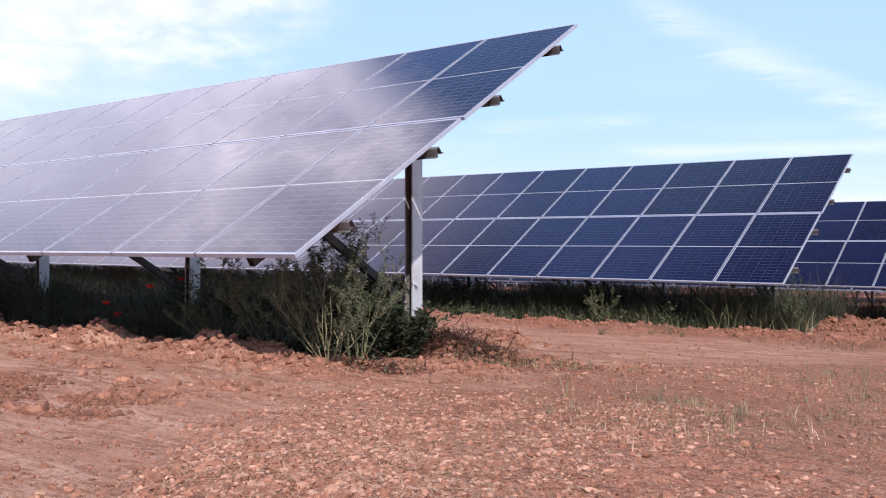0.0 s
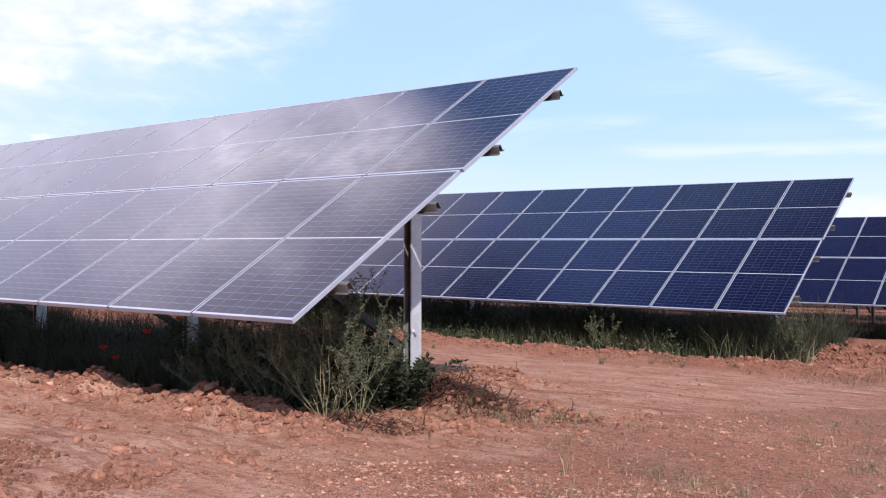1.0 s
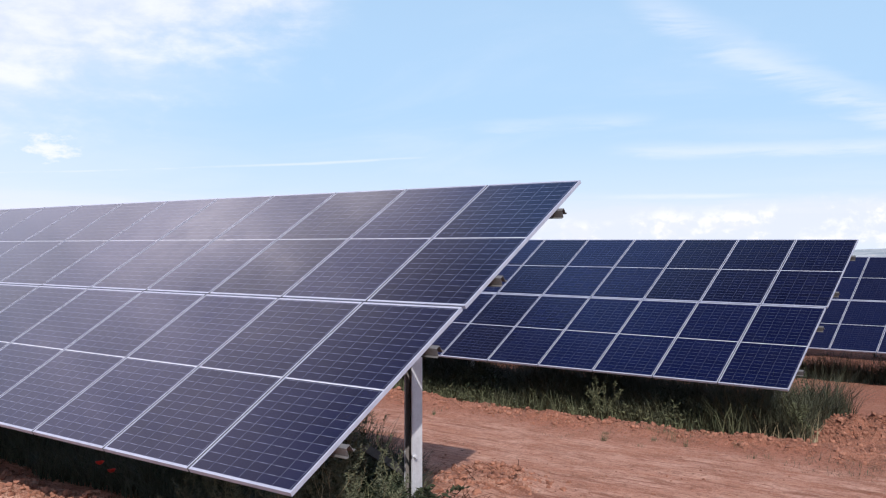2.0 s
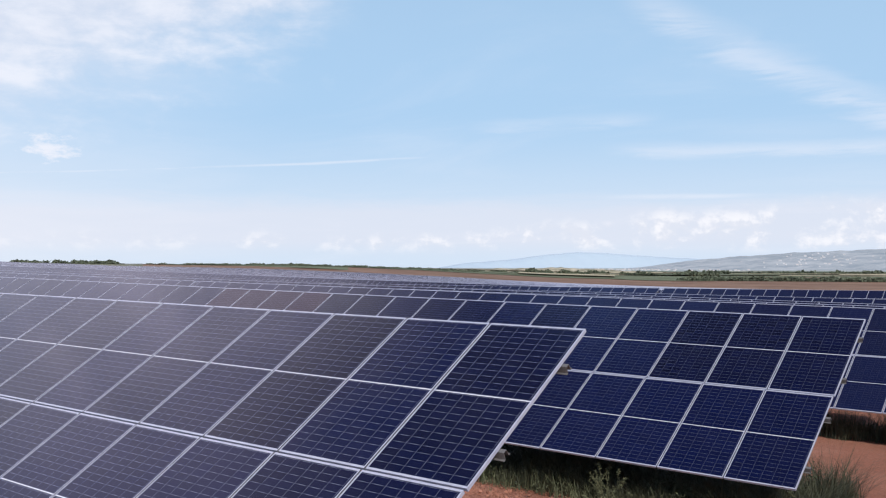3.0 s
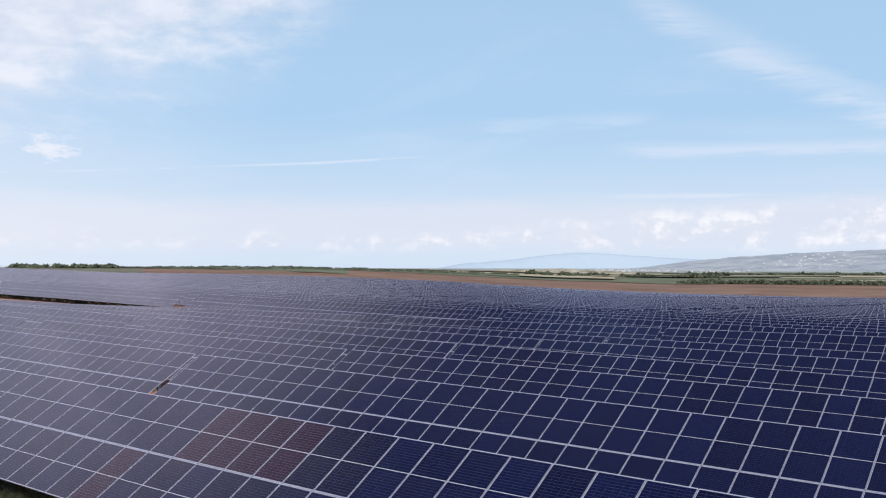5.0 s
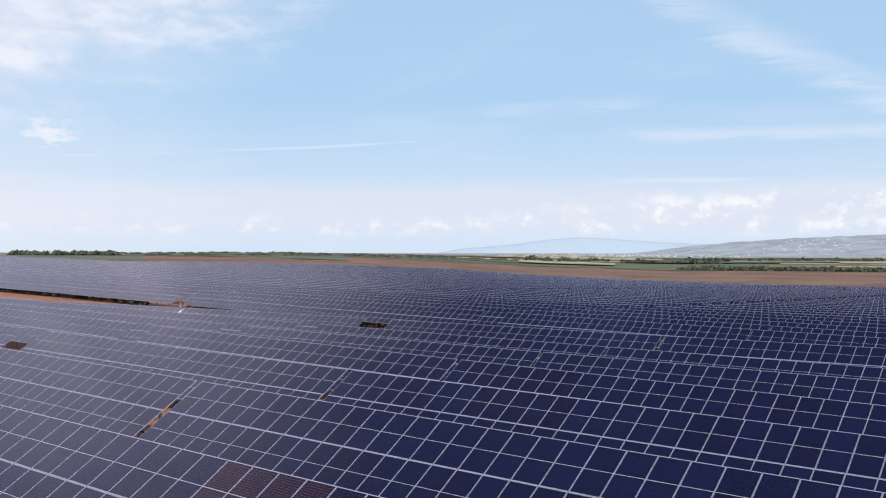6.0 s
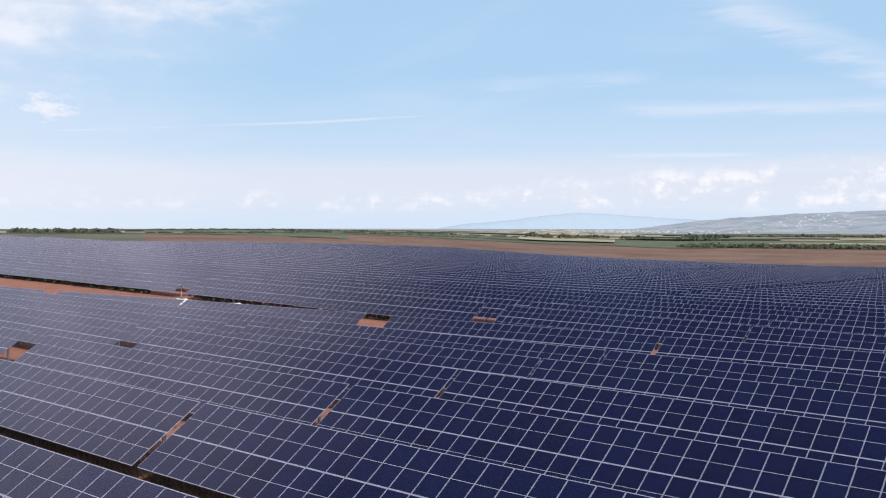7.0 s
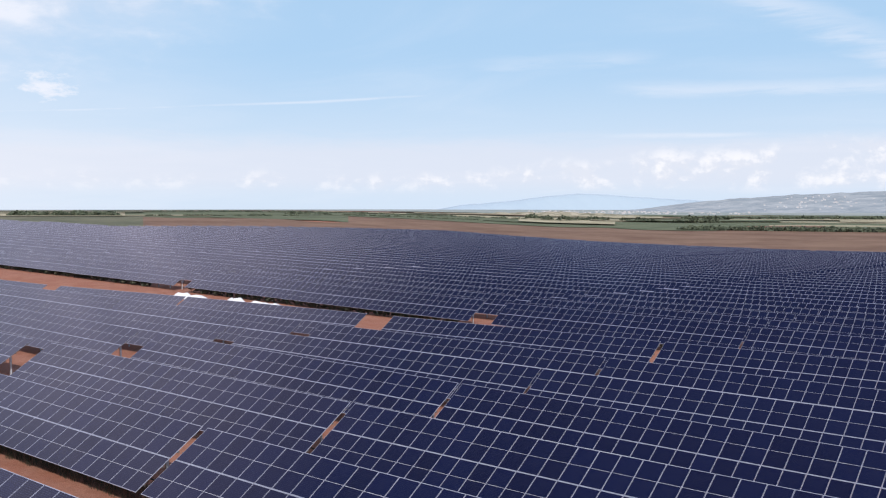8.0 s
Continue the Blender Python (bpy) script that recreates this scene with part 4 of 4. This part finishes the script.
def shrub(name, x, y, stems, tall, wide, leaf_len, leaf_wid, leaves_each, stalk_mat, leaf_mat, label, twigs=3):
    """A shrub of bent, forking stems that carry many small leaves."""
    z = float(height(x, y)) - 0.03
    ob = new(name)
    ob.location = (x, y, z)
    lv, lf = [], []
    r = random.Random(int(abs(x * 100) + abs(y * 1000)))

    def grow(start, way, length, radius, depth, sv, sf):
        pts, rad, p, d = [Vector(start)], [radius], Vector(start), Vector(way).normalized()
        for k in range(5):
            d = (d + Vector((r.uniform(-.22, .22), r.uniform(-.22, .22), r.uniform(-.08, .16)))).normalized()
            p = p + d * length / 5
            if ob.location.y + p.y < 6 and ob.location.z + p.z > 0.44 + 0.62 * (ob.location.y + p.y) and ob.location.x + p.x < 0.2:
                break                  # no growth through the table above
            pts.append(p.copy())
            rad.append(radius * (1 - 0.16 * (k + 1)))
            if depth and k >= 1 and r.random() < 0.75:
                grow(p, d + Vector((r.uniform(-.8, .8), r.uniform(-.8, .8), r.uniform(0, .4))), length * r.uniform(0.3, 0.55), radius * 0.55, depth - 1, sv, sf)
        v, f = tube_path(pts, rad, 4)
        o = len(sv)
        sv.extend(v)
        sf.extend([tuple(i + o for i in q) for q in f])
        for k in range(leaves_each):
            i = r.randrange(1, max(2, len(pts) - 1)) if len(pts) > 2 else 0
            if len(pts) < 2:
                break
            t = r.random()
            c = pts[i].lerp(pts[i + 1], t)
            dirn = Vector((r.uniform(-1, 1), r.uniform(-1, 1), r.uniform(-.2, .9))).normalized()
            across = dirn.cross(Vector((r.uniform(-1, 1), r.uniform(-1, 1), r.uniform(-1, 1)))).normalized()
            ll, lw = leaf_len * r.uniform(.6, 1.3), leaf_wid * r.uniform(.6, 1.3)
            nrm = dirn.cross(across) * ll * 0.12
            o = len(lv)
            lv.extend([tuple(c), tuple(c + dirn * ll * .5 + across * lw * .5 + nrm), tuple(c + dirn * ll), tuple(c + dirn * ll * .5 - across * lw * .5 + nrm)])
            lf.append((o, o + 1, o + 2, o + 3))

    for k in range(stems):
        a, out = r.uniform(0, 2 * math.pi), r.uniform(0.1, 1.0) * wide / tall
        sv, sf = [], []
        grow((0.05 * math.cos(a), 0.05 * math.sin(a), 0), (math.cos(a) * out, math.sin(a) * out, 1), tall * r.uniform(.6, 1.05), 0.006, 2 if twigs > 2 else 1, sv, sf)
        part("stem", mesh_of("stem", sv, sf, [stalk_mat]), None, ob)
    if lv:
        part("foliage", mesh_of("foliage", lv, lf, [leaf_mat]), None, ob)
    return tagged(ob, label, "shrub", "shrubs at the end of the first row")


shrub("shrub", -0.62, 1.02, 15, 0.72, 0.70, 0.036, 0.009, 30, M_STALK, M_LEAF, "half-dry shrub with pale forking stems")
shrub("shrub", -0.50, 1.22, 11, 0.80, 0.46, 0.036, 0.009, 26, M_STEM, M_LEAF, "half-dry shrub with green forking stems")
shrub("shrub", -1.00, 1.22, 12, 0.90, 0.55, 0.038, 0.010, 26, M_STEM, M_LEAF, "thin green shrub under the table's corner")
shrub("shrub", -1.40, 1.10, 12, 0.85, 0.65, 0.036, 0.010, 28, M_STEM, M_LEAF, "thin green shrub under the table's corner")
shrub("shrub", -1.05, 1.50, 9, 0.82, 0.45, 0.045, 0.012, 22, M_STEM, M_LEAF_DARK, "thin green shrub under the table's corner")
shrub("shrub", -0.80, 1.88, 15, 0.48, 0.36, 0.070, 0.026, 26, M_LEAF_DARK, M_LEAF_DARK, "dark leafy weed beside the end post", 2)
shrub("shrub", -1.15, 1.80, 16, 0.60, 0.42, 0.070, 0.026, 26, M_LEAF_DARK, M_LEAF_DARK, "dark leafy weed beside the end post", 2)
shrub("shrub", -0.74, 1.58, 13, 0.44, 0.36, 0.070, 0.026, 26, M_LEAF_DARK, M_LEAF_DARK, "dark leafy weed beside the end post", 2)
shrub("shrub", -0.68, 2.10, 16, 0.50, 0.32, 0.070, 0.028, 26, M_LEAF_DARK, M_LEAF_DARK, "dark leafy weed beside the end post", 2)
shrub("shrub", -0.95, 2.14, 15, 0.50, 0.36, 0.070, 0.028, 26, M_LEAF_DARK, M_LEAF_DARK, "dark leafy weed beside the end post", 2)
shrub("shrub", -1.95, 0.98, 10, 0.56, 0.85, 0.030, 0.012, 18, M_STEM, M_LEAF, "sprawling weed with pale buds on the bank")
shrub("shrub", 0.05, 10.8, 6, 0.52, 0.28, 0.05, 0.012, 18, M_STEM, M_WEED, "weed at the end of the second table")
shrub("shrub", -3.2, 10.5, 9, 0.6, 0.45, 0.05, 0.016, 22, M_STEM, M_WEED, "green weed in front of the second table", 2)
shrub("shrub", -5.9, 10.0, 7, 0.24, 0.40, 0.05, 0.016, 20, M_STEM, M_WEED, "low green weed beside the track", 2)


def grass_clumps(name, count, xa, xb, ya, yb, density, blades_each, lengths, mat, label):
    """Single tufts of grass, each a sheaf of blades from one root."""
    px, py = scatter(count, xa, xb, ya, yb, density)
    k = np.repeat(np.arange(len(px)), blades_each)
    near = 0.012 + 0.05 * rng.rand(len(px))
    bx, by = px[k] + rng.randn(len(k)) * near[k], py[k] + rng.randn(len(k)) * near[k]
    tall = lengths[0] + (lengths[1] - lengths[0]) * rng.rand(len(px)) ** 1.8
    ln = tall[k] * (0.4 + 0.7 * rng.rand(len(k)))
    v, f = blades(np.stack([bx, by, height(bx, by) - 0.005], -1), ln, 0.0030 + 0.0035 * rng.rand(len(k)), 0.8, 3)
    return tagged(new(name, mesh_of(name, v.tolist(), f.tolist(), [mat])), label, "grass", kind="stuff")


patch = lambda x, y: np.clip(0.35 + 1.5 * vnoise(x * 1.1, y * 1.1, 3), 0.03, 1) * (1 - 0.9 * track(x, y)) * step(y + 1.6 * x, 2.6, 4.2)
grass_clumps("sparse_grass", 330, 0.9, 6.5, -0.4, 5.2, patch, 16, (0.03, 0.15), M_DRYGRASS, "tufts of half-dry grass on stony ground")
grass_clumps("sparse_grass", 90, 0.9, 6.5, 0.0, 5.2, patch, 14, (0.03, 0.11), M_TUFT, "small green tufts on stony ground")
grass_clumps("sparse_grass", 26, 0.9, 5.5, 0.4, 4.6, patch, 4, (0.22, 0.42), M_DRYGRASS, "single dry grass stalks on stony ground")
grass_clumps("sparse_grass", 34, -0.35, 0.9, 2.0, 3.0, None, 12, (0.08, 0.26), M_DRYGRASS, "dry grass beside the heap of roots")
grass_clumps("sparse_grass", 40, -6.0, 2.5, 8.6, 9.7, lambda x, y: vnoise(x * 0.8, y * 0.8, 2) > 0, 26, (0.08, 0.22), M_WEED, "green grass at the edge of the track")


def root_heap(x, y, wide, deep, tall, count):
    """A tangle of dead roots and stalks thrown on the earth."""
    v, f = [], []
    r = random.Random(31)
    for k in range(count):
        a = r.uniform(0, 2 * math.pi)
        q = r.random() ** 0.6
        px, py = x + wide * q * math.cos(a), y + deep * q * math.sin(a)
        pz = float(height(px, py)) + r.uniform(0, tall) * (1 - q * 0.8)
        d = Vector((r.uniform(-1, 1), r.uniform(-1, 1), r.uniform(-.2, .2))).normalized()
        p, pts = Vector((px, py, pz)), []
        for m in range(5):
            pts.append(p.copy())
            d = (d + Vector((r.uniform(-.7, .7), r.uniform(-.7, .7), r.uniform(-.45, .15)))).normalized()
            p = p + d * r.uniform(.04, .10)
        w, g = tube_path(pts, [0.008, 0.007, 0.006, 0.005, 0.003], 4)
        o = len(v)
        v += w
        f += [tuple(i + o for i in face) for face in g]
    return tagged(new("root_heap", mesh_of("root_heap", v, f, [M_ROOT])), "tangled heap of dead brown roots on red earth", "roots", kind="stuff")


root_heap(-0.74, 2.78, 0.66, 0.44, 0.15, 1900)
root_heap(-0.15, 2.75, 1.00, 0.55, 0.04, 500)
root_heap(-1.75, 4.8, 0.5, 0.35, 0.04, 70)
root_heap(0.6, 12.0, 1.2, 0.8, 0.06, 160)
root_heap(-0.3, 1.15, 0.7, 0.3, 0.08, 160)


def poppy(x, y, tall):
    """A red poppy: thin stalk, four cupped petals, dark heart."""
    z = float(height(x, y))
    ob = new("poppy")
    ob.location = (x, y, z - 0.02)
    sv, sf = tube_path([(0, 0, 0), (0.01, 0, tall * .5), (0.0, 0.01, tall)], [0.003, 0.003, 0.002], 4)
    part("stalk", mesh_of("stalk", sv, sf, [M_GRASS]), None, ob)
    v, f = [], []
    for k in range(4):
        a = k * math.pi / 2
        o = len(v)
        for rr, zz in ((0.0, 0.0), (0.028, 0.012), (0.045, 0.035)):
            for t in (-0.75, -0.25, 0.25, 0.75):
                v.append((rr * math.cos(a + t), rr * math.sin(a + t), tall + zz + 0.004 * (k % 2)))
        for i in range(2):
            for t in range(3):
                f.append((o + 4 * i + t, o + 4 * i + t + 1, o + 4 * i + t + 5, o + 4 * i + t + 4))
    part("petals", mesh_of("petals", v, f, [M_POPPY]), None, ob, "red petals")
    return tagged(ob, "red poppy in flower among dark weeds", "flower", "poppies under the first row")


for px, py, h in ((-3.35, 1.15, 0.62), (-4.25, 2.2, 0.70), (-3.9, 1.0, 0.40), (-4.0, 1.2, 0.30)):
    poppy(px, py, h)

# ---------------------------------------------------------------- white sheets on the service road
def plastic_sheet(x, y, length, width, tall):
    """A rumpled white sheet drawn over low stacks."""
    n, m = 18, 8
    v, f = [], []
    for i in range(n + 1):
        for j in range(m + 1):
            a, b = i / n, j / m
            px, py = x + (a - .5) * length, y + (b - .5) * width
            rise = tall * min(1, 5 * min(a, 1 - a), 4 * min(b, 1 - b)) * (0.8 + 0.4 * float(vnoise(px * 0.9, py * 0.9, 2)))
            v.append((px, py, float(slope(px, py)) + 0.03 + max(rise, 0)))
    for i in range(n):
        for j in range(m):
            k = i * (m + 1) + j
            f.append((k, k + m + 1, k + m + 2, k + 1))
    ob = new("plastic_sheet", mesh_of("plastic_sheet", v, f, [M_SHEET], smooth=True))
    return tagged(ob, "rumpled white plastic sheet over low stacks on red earth", "sheet", "white sheets on the road")


for px, py, ln, wd, h in ((-122, 89.5, 8, 2.2, 0.9), (-110.5, 89.6, 5, 2.0, 0.9), (-103.5, 89.8, 8, 2.2, 1.0)):
    plastic_sheet(px, py, ln, wd, h)

# ---------------------------------------------------------------- the country beyond
def at(angle, dist):
    a = radians(angle)
    return CENTRE[0] - dist * math.sin(a), CENTRE[1] + dist * math.cos(a)


def field(name, a0, a1, d0, d1, mat, label, lift):
    """A field laid over the ground between two bearings and two distances, with wavy borders."""
    n, m = max(6, int((a1 - a0) / 1.0)), max(4, int((d1 - d0) / 60))
    v, f = [], []
    for i in range(n + 1):
        for j in range(m + 1):
            ang = a0 + (a1 - a0) * i / n
            wob = 1 + 0.035 * float(vnoise(ang * 0.35, j * 0.01 + d0 * 0.013, 1))
            dist = (d0 + (d1 - d0) * j / m) * wob
            px, py = at(ang, dist)
            v.append((px, py, float(slope(px, py)) + lift))
    for i in range(n):
        for j in range(m):
            k = i * (m + 1) + j
            f.append((k, k + 1, k + m + 2, k + m + 1))
    ob = new(name, mesh_of(name, v, f, [mat]))
    return tagged(ob, label, "field", kind="structure")


field("field", 4, 44, 420, 1060, M_PLOUGH, "bare brown ploughed field beyond the array", 0.35)
field("field", 44, 56, 420, 770, M_PLOUGH, "bare brown ploughed field beyond the array", 0.35)
field("field", 44, 56, 765, 1060, M_CROP, "green field behind the ploughed land", 0.5)
field("field", 56, 72, 420, 1060, M_SCRUB, "dark scrub land beyond the array", 0.35)
field("field", 8, 45, 1000, 1420, M_CROP, "green crop field", 0.8)
field("field", 45, 57, 960, 1500, M_CROP, "green field on the plateau", 0.8)
field("field", 52, 59, 860, 960, M_STUBBLE, "pale stubble field", 1.0)
field("field", 57, 72, 800, 1500, M_STUBBLE, "pale dry field on the plateau", 0.9)
field("field", 26, 38, 1420, 1640, M_STUBBLE, "pale stubble field in the valley", 1.2)
field("field", 8, 22, 1420, 1500, M_STUBBLE, "pale stubble field in the valley", 1.2)
field("field", 12, 19, 1180, 1260, M_STUBBLE, "pale dry strip between green fields", 1.1)
field("field", 8, 46, 1500, 1950, M_SCRUB, "dark scrub land in the valley", 1.0)
field("field", 25, 38, 1750, 2080, M_STUBBLE, "pale cut banks in the valley", 1.7)
field("field", 46, 60, 1300, 1700, M_SCRUB, "dark scrub land on the plateau", 1.3)
field("field", 8, 30, 2000, 2300, M_CROP, "green fields in the valley", 1.7)
field("field", 4, 75, 2300, 4690, M_GREY, "far farmland with haze painted into its colour", 1.4)


patch_rng = random.Random(17)
for k in range(34):
    a0, d0 = patch_rng.uniform(6, 60), patch_rng.uniform(1040, 2250)
    mat, label = patch_rng.choice([(M_STUBBLE, "pale stubble strip"), (M_CROP, "green crop strip"), (M_SCRUB, "dark strip of scrub"),
                                   (M_PLOUGH, "bare brown strip of ploughed land"), (M_STUBBLE, "pale stubble strip")])
    field("field", a0, a0 + patch_rng.uniform(2, 9), d0, d0 + patch_rng.uniform(40, 170), mat, label + " far off", 1.9 + 0.03 * k)


def clump_tree(name, places, mat, label, category, leaves=70):
    """A line or copse of far trees as masses of leaf clumps with gaps, in one mesh."""
    v, f = [], []
    r = np.random.RandomState(len(places) + 5)
    for x, y, wide, tall in places:
        z = float(slope(x, y))
        k = leaves
        a, q = r.rand(k) * 2 * np.pi, r.rand(k) ** 0.5
        hgt = 0.12 + 0.88 * r.rand(k)
        spread_ = wide / 2 * np.sqrt(np.clip(1.15 - (2 * hgt - 0.9) ** 2, 0.08, 1))
        c = np.stack([x + spread_ * q * np.cos(a), y + spread_ * q * np.sin(a), z + tall * hgt], -1)
        size = wide * (0.10 + 0.12 * r.rand(k))
        for p, s_ in zip(c, size):
            o = len(v)
            u = r.randn(4, 3)
            u /= np.linalg.norm(u, axis=1)[:, None]
            v.extend((p + u * s_).tolist())
            f += [(o, o + 1, o + 2), (o, o + 2, o + 3), (o, o + 3, o + 1), (o + 1, o + 3, o + 2)]
    return tagged(new(name, mesh_of(name, v, f, [mat])), label, category, kind="stuff")


def line_of_trees(a0, d0, a1, d1, count, wide, tall, seed):
    r = random.Random(seed)
    out_ = []
    for k in range(count):
        t = r.random()
        x, y = at(a0 + (a1 - a0) * t, d0 + (d1 - d0) * t + r.uniform(-6, 6))
        out_.append((x, y, wide * r.uniform(.6, 1.4), tall * r.uniform(.5, 1.3)))
    return out_


clump_tree("far_copse", line_of_trees(57.5, 900, 63.0, 930, 90, 9, 3.2, 1), M_TREE, "copse of dark green trees beyond the array", "trees", 60)
clump_tree("far_hedge", line_of_trees(7, 985, 24.0, 1010, 260, 9, 3.6, 2), M_TREE, "dark hedge along the brown field", "hedge", 40)
clump_tree("far_hedge", line_of_trees(47, 900, 56, 860, 30, 7, 1.2, 3), M_TREE, "scattered bushes along a field edge", "hedge", 40)
clump_tree("far_hedge", line_of_trees(36, 1150, 48, 1050, 60, 9, 1.2, 4), M_TREE, "dark hedge between green fields", "hedge", 40)
clump_tree("far_hedge", line_of_trees(30, 1430, 52, 1300, 110, 10, 1.4, 5), M_TREE, "dark hedge between green fields", "hedge", 40)
clump_tree("far_hedge", line_of_trees(22, 1420, 33, 1500, 50, 14, 5.0, 6), M_TREE, "trees in the valley", "trees", 40)
clump_tree("far_hedge", line_of_trees(8, 1750, 24, 1700, 60, 16, 5.0, 7), M_TREE, "trees in the valley", "trees", 40)
clump_tree("far_hedge", line_of_trees(46, 1450, 61, 1400, 90, 10, 1.2, 8), M_TREE, "dark tree line on the plateau", "trees", 40)


# Dark leaf clumps added to stand for the shade band under this row.
far_weeds = [(-40 - 1.15 * k, 93.9 + 0.016 * (1.15 * k - 10) + 0.8 + 0.5 * (k % 3), 1.9, 0.95) for k in range(170) if not -143 < -40 - 1.15 * k < -130 and not -72 < -40 - 1.15 * k < -63]
clump_tree("far_weeds", far_weeds, M_GRASS, "dark clumps added as shade under the row behind the road", "weeds", 26)


def ridge(name, a0, a1, dist, deep, profile, mat, label):
    """A far range of hills: rises from the plain to a wavy crest, and falls behind it."""
    n, m = 90, 6
    v, f = [], []
    for i in range(n + 1):
        ang = a0 + (a1 - a0) * i / n
        top = profile(ang) + 2 * float(vnoise(ang * 1.7, dist * 0.01, 2)) + 1.0 * float(vnoise(ang * 5, dist * 0.02, 3))
        for j in range(m + 1):
            x, y = at(ang, dist + deep * (j / m - 0.8))
            rise = step(j / m, 0, 0.8) if j < m else 0.995
            v.append((x, y, -32 + max(top + 32, 0) * float(rise) + (2.5 * float(vnoise(ang * 4, j * 1.3, 1)) if 0 < j < 5 else 0)))
    for i in range(n):
        for j in range(m):
            k = i * (m + 1) + j
            f.append((k, k + 1, k + m + 2, k + m + 1))
    return tagged(new(name, mesh_of(name, v, f, [mat], smooth=True)), label, "hill", kind="structure")


ridge("backdrop_hill", 2, 29, 3900, 1500, lambda a: float(np.interp(a, [2, 10, 14, 18, 21, 24, 28, 29], [76, 70, 63, 52, 37, 18, -20, -32])), M_HILL, "far hillside greyed by painted haze, with a pale town")
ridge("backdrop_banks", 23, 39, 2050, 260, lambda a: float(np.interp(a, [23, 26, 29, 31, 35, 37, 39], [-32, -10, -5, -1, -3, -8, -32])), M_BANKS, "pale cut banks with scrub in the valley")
ridge("backdrop_mountain", 17, 40, 4640, 120, lambda a: float(np.interp(a, [17, 21, 25, 28, 30, 31.5, 34, 37, 40], [12, 26, 42, 60, 68, 58, 32, 12, -32])), M_MOUNTAIN, "mountain on the horizon, painted haze-blue")


def town(count, seed):
    """Small pale houses with clay roofs on the far hillside and plain, too far to tell apart."""
    r = random.Random(seed)
    v, f, mi = [], [], []
    for k in range(count):
        if r.random() < 0.22:
            ang, dist = r.gauss(16.5, 2.0), r.gauss(3330, 110)
            t = (dist - (3900 - 1200)) / 1200
            top = float(np.interp(ang, [2, 10, 14, 18, 21, 24, 28, 29], [76, 70, 63, 52, 37, 18, -20, -32]))
            z = -32 + max(top + 32, 0) * float(step(t * 0.8, 0, 0.8))
        else:
            ang, dist = r.uniform(20, 33), r.uniform(2500, 3600)
            z = None
        x, y = at(ang, dist)
        z = float(slope(x, y)) + 1 if z is None else z
        w_, d_, h_ = r.uniform(1.2, 4.0), r.uniform(1.2, 3.5), r.uniform(0.5, 2.0)
        o = len(v)
        v += [(x - w_, y - d_, z - 4), (x + w_, y - d_, z - 4), (x + w_, y + d_, z - 4), (x - w_, y + d_, z - 4),
              (x - w_, y - d_, z + h_), (x + w_, y - d_, z + h_), (x + w_, y + d_, z + h_), (x - w_, y + d_, z + h_),
              (x - w_, y, z + h_ + 1.5), (x + w_, y, z + h_ + 1.5)]
        f += [(o, o + 1, o + 5, o + 4), (o + 1, o + 2, o + 6, o + 9, o + 5), (o + 2, o + 3, o + 7, o + 6), (o + 3, o, o + 4, o + 8, o + 7),
              (o + 4, o + 5, o + 9, o + 8), (o + 6, o + 7, o + 8, o + 9)]
        mi += [0, 0, 0, 0, 1, 1]
    return tagged(new("far_town", mesh_of("far_town", v, f, [M_HOUSE, M_ROOF], mi)), "pale far town scattered over hillside and plain", "town", kind="stuff")


town(210, 12)
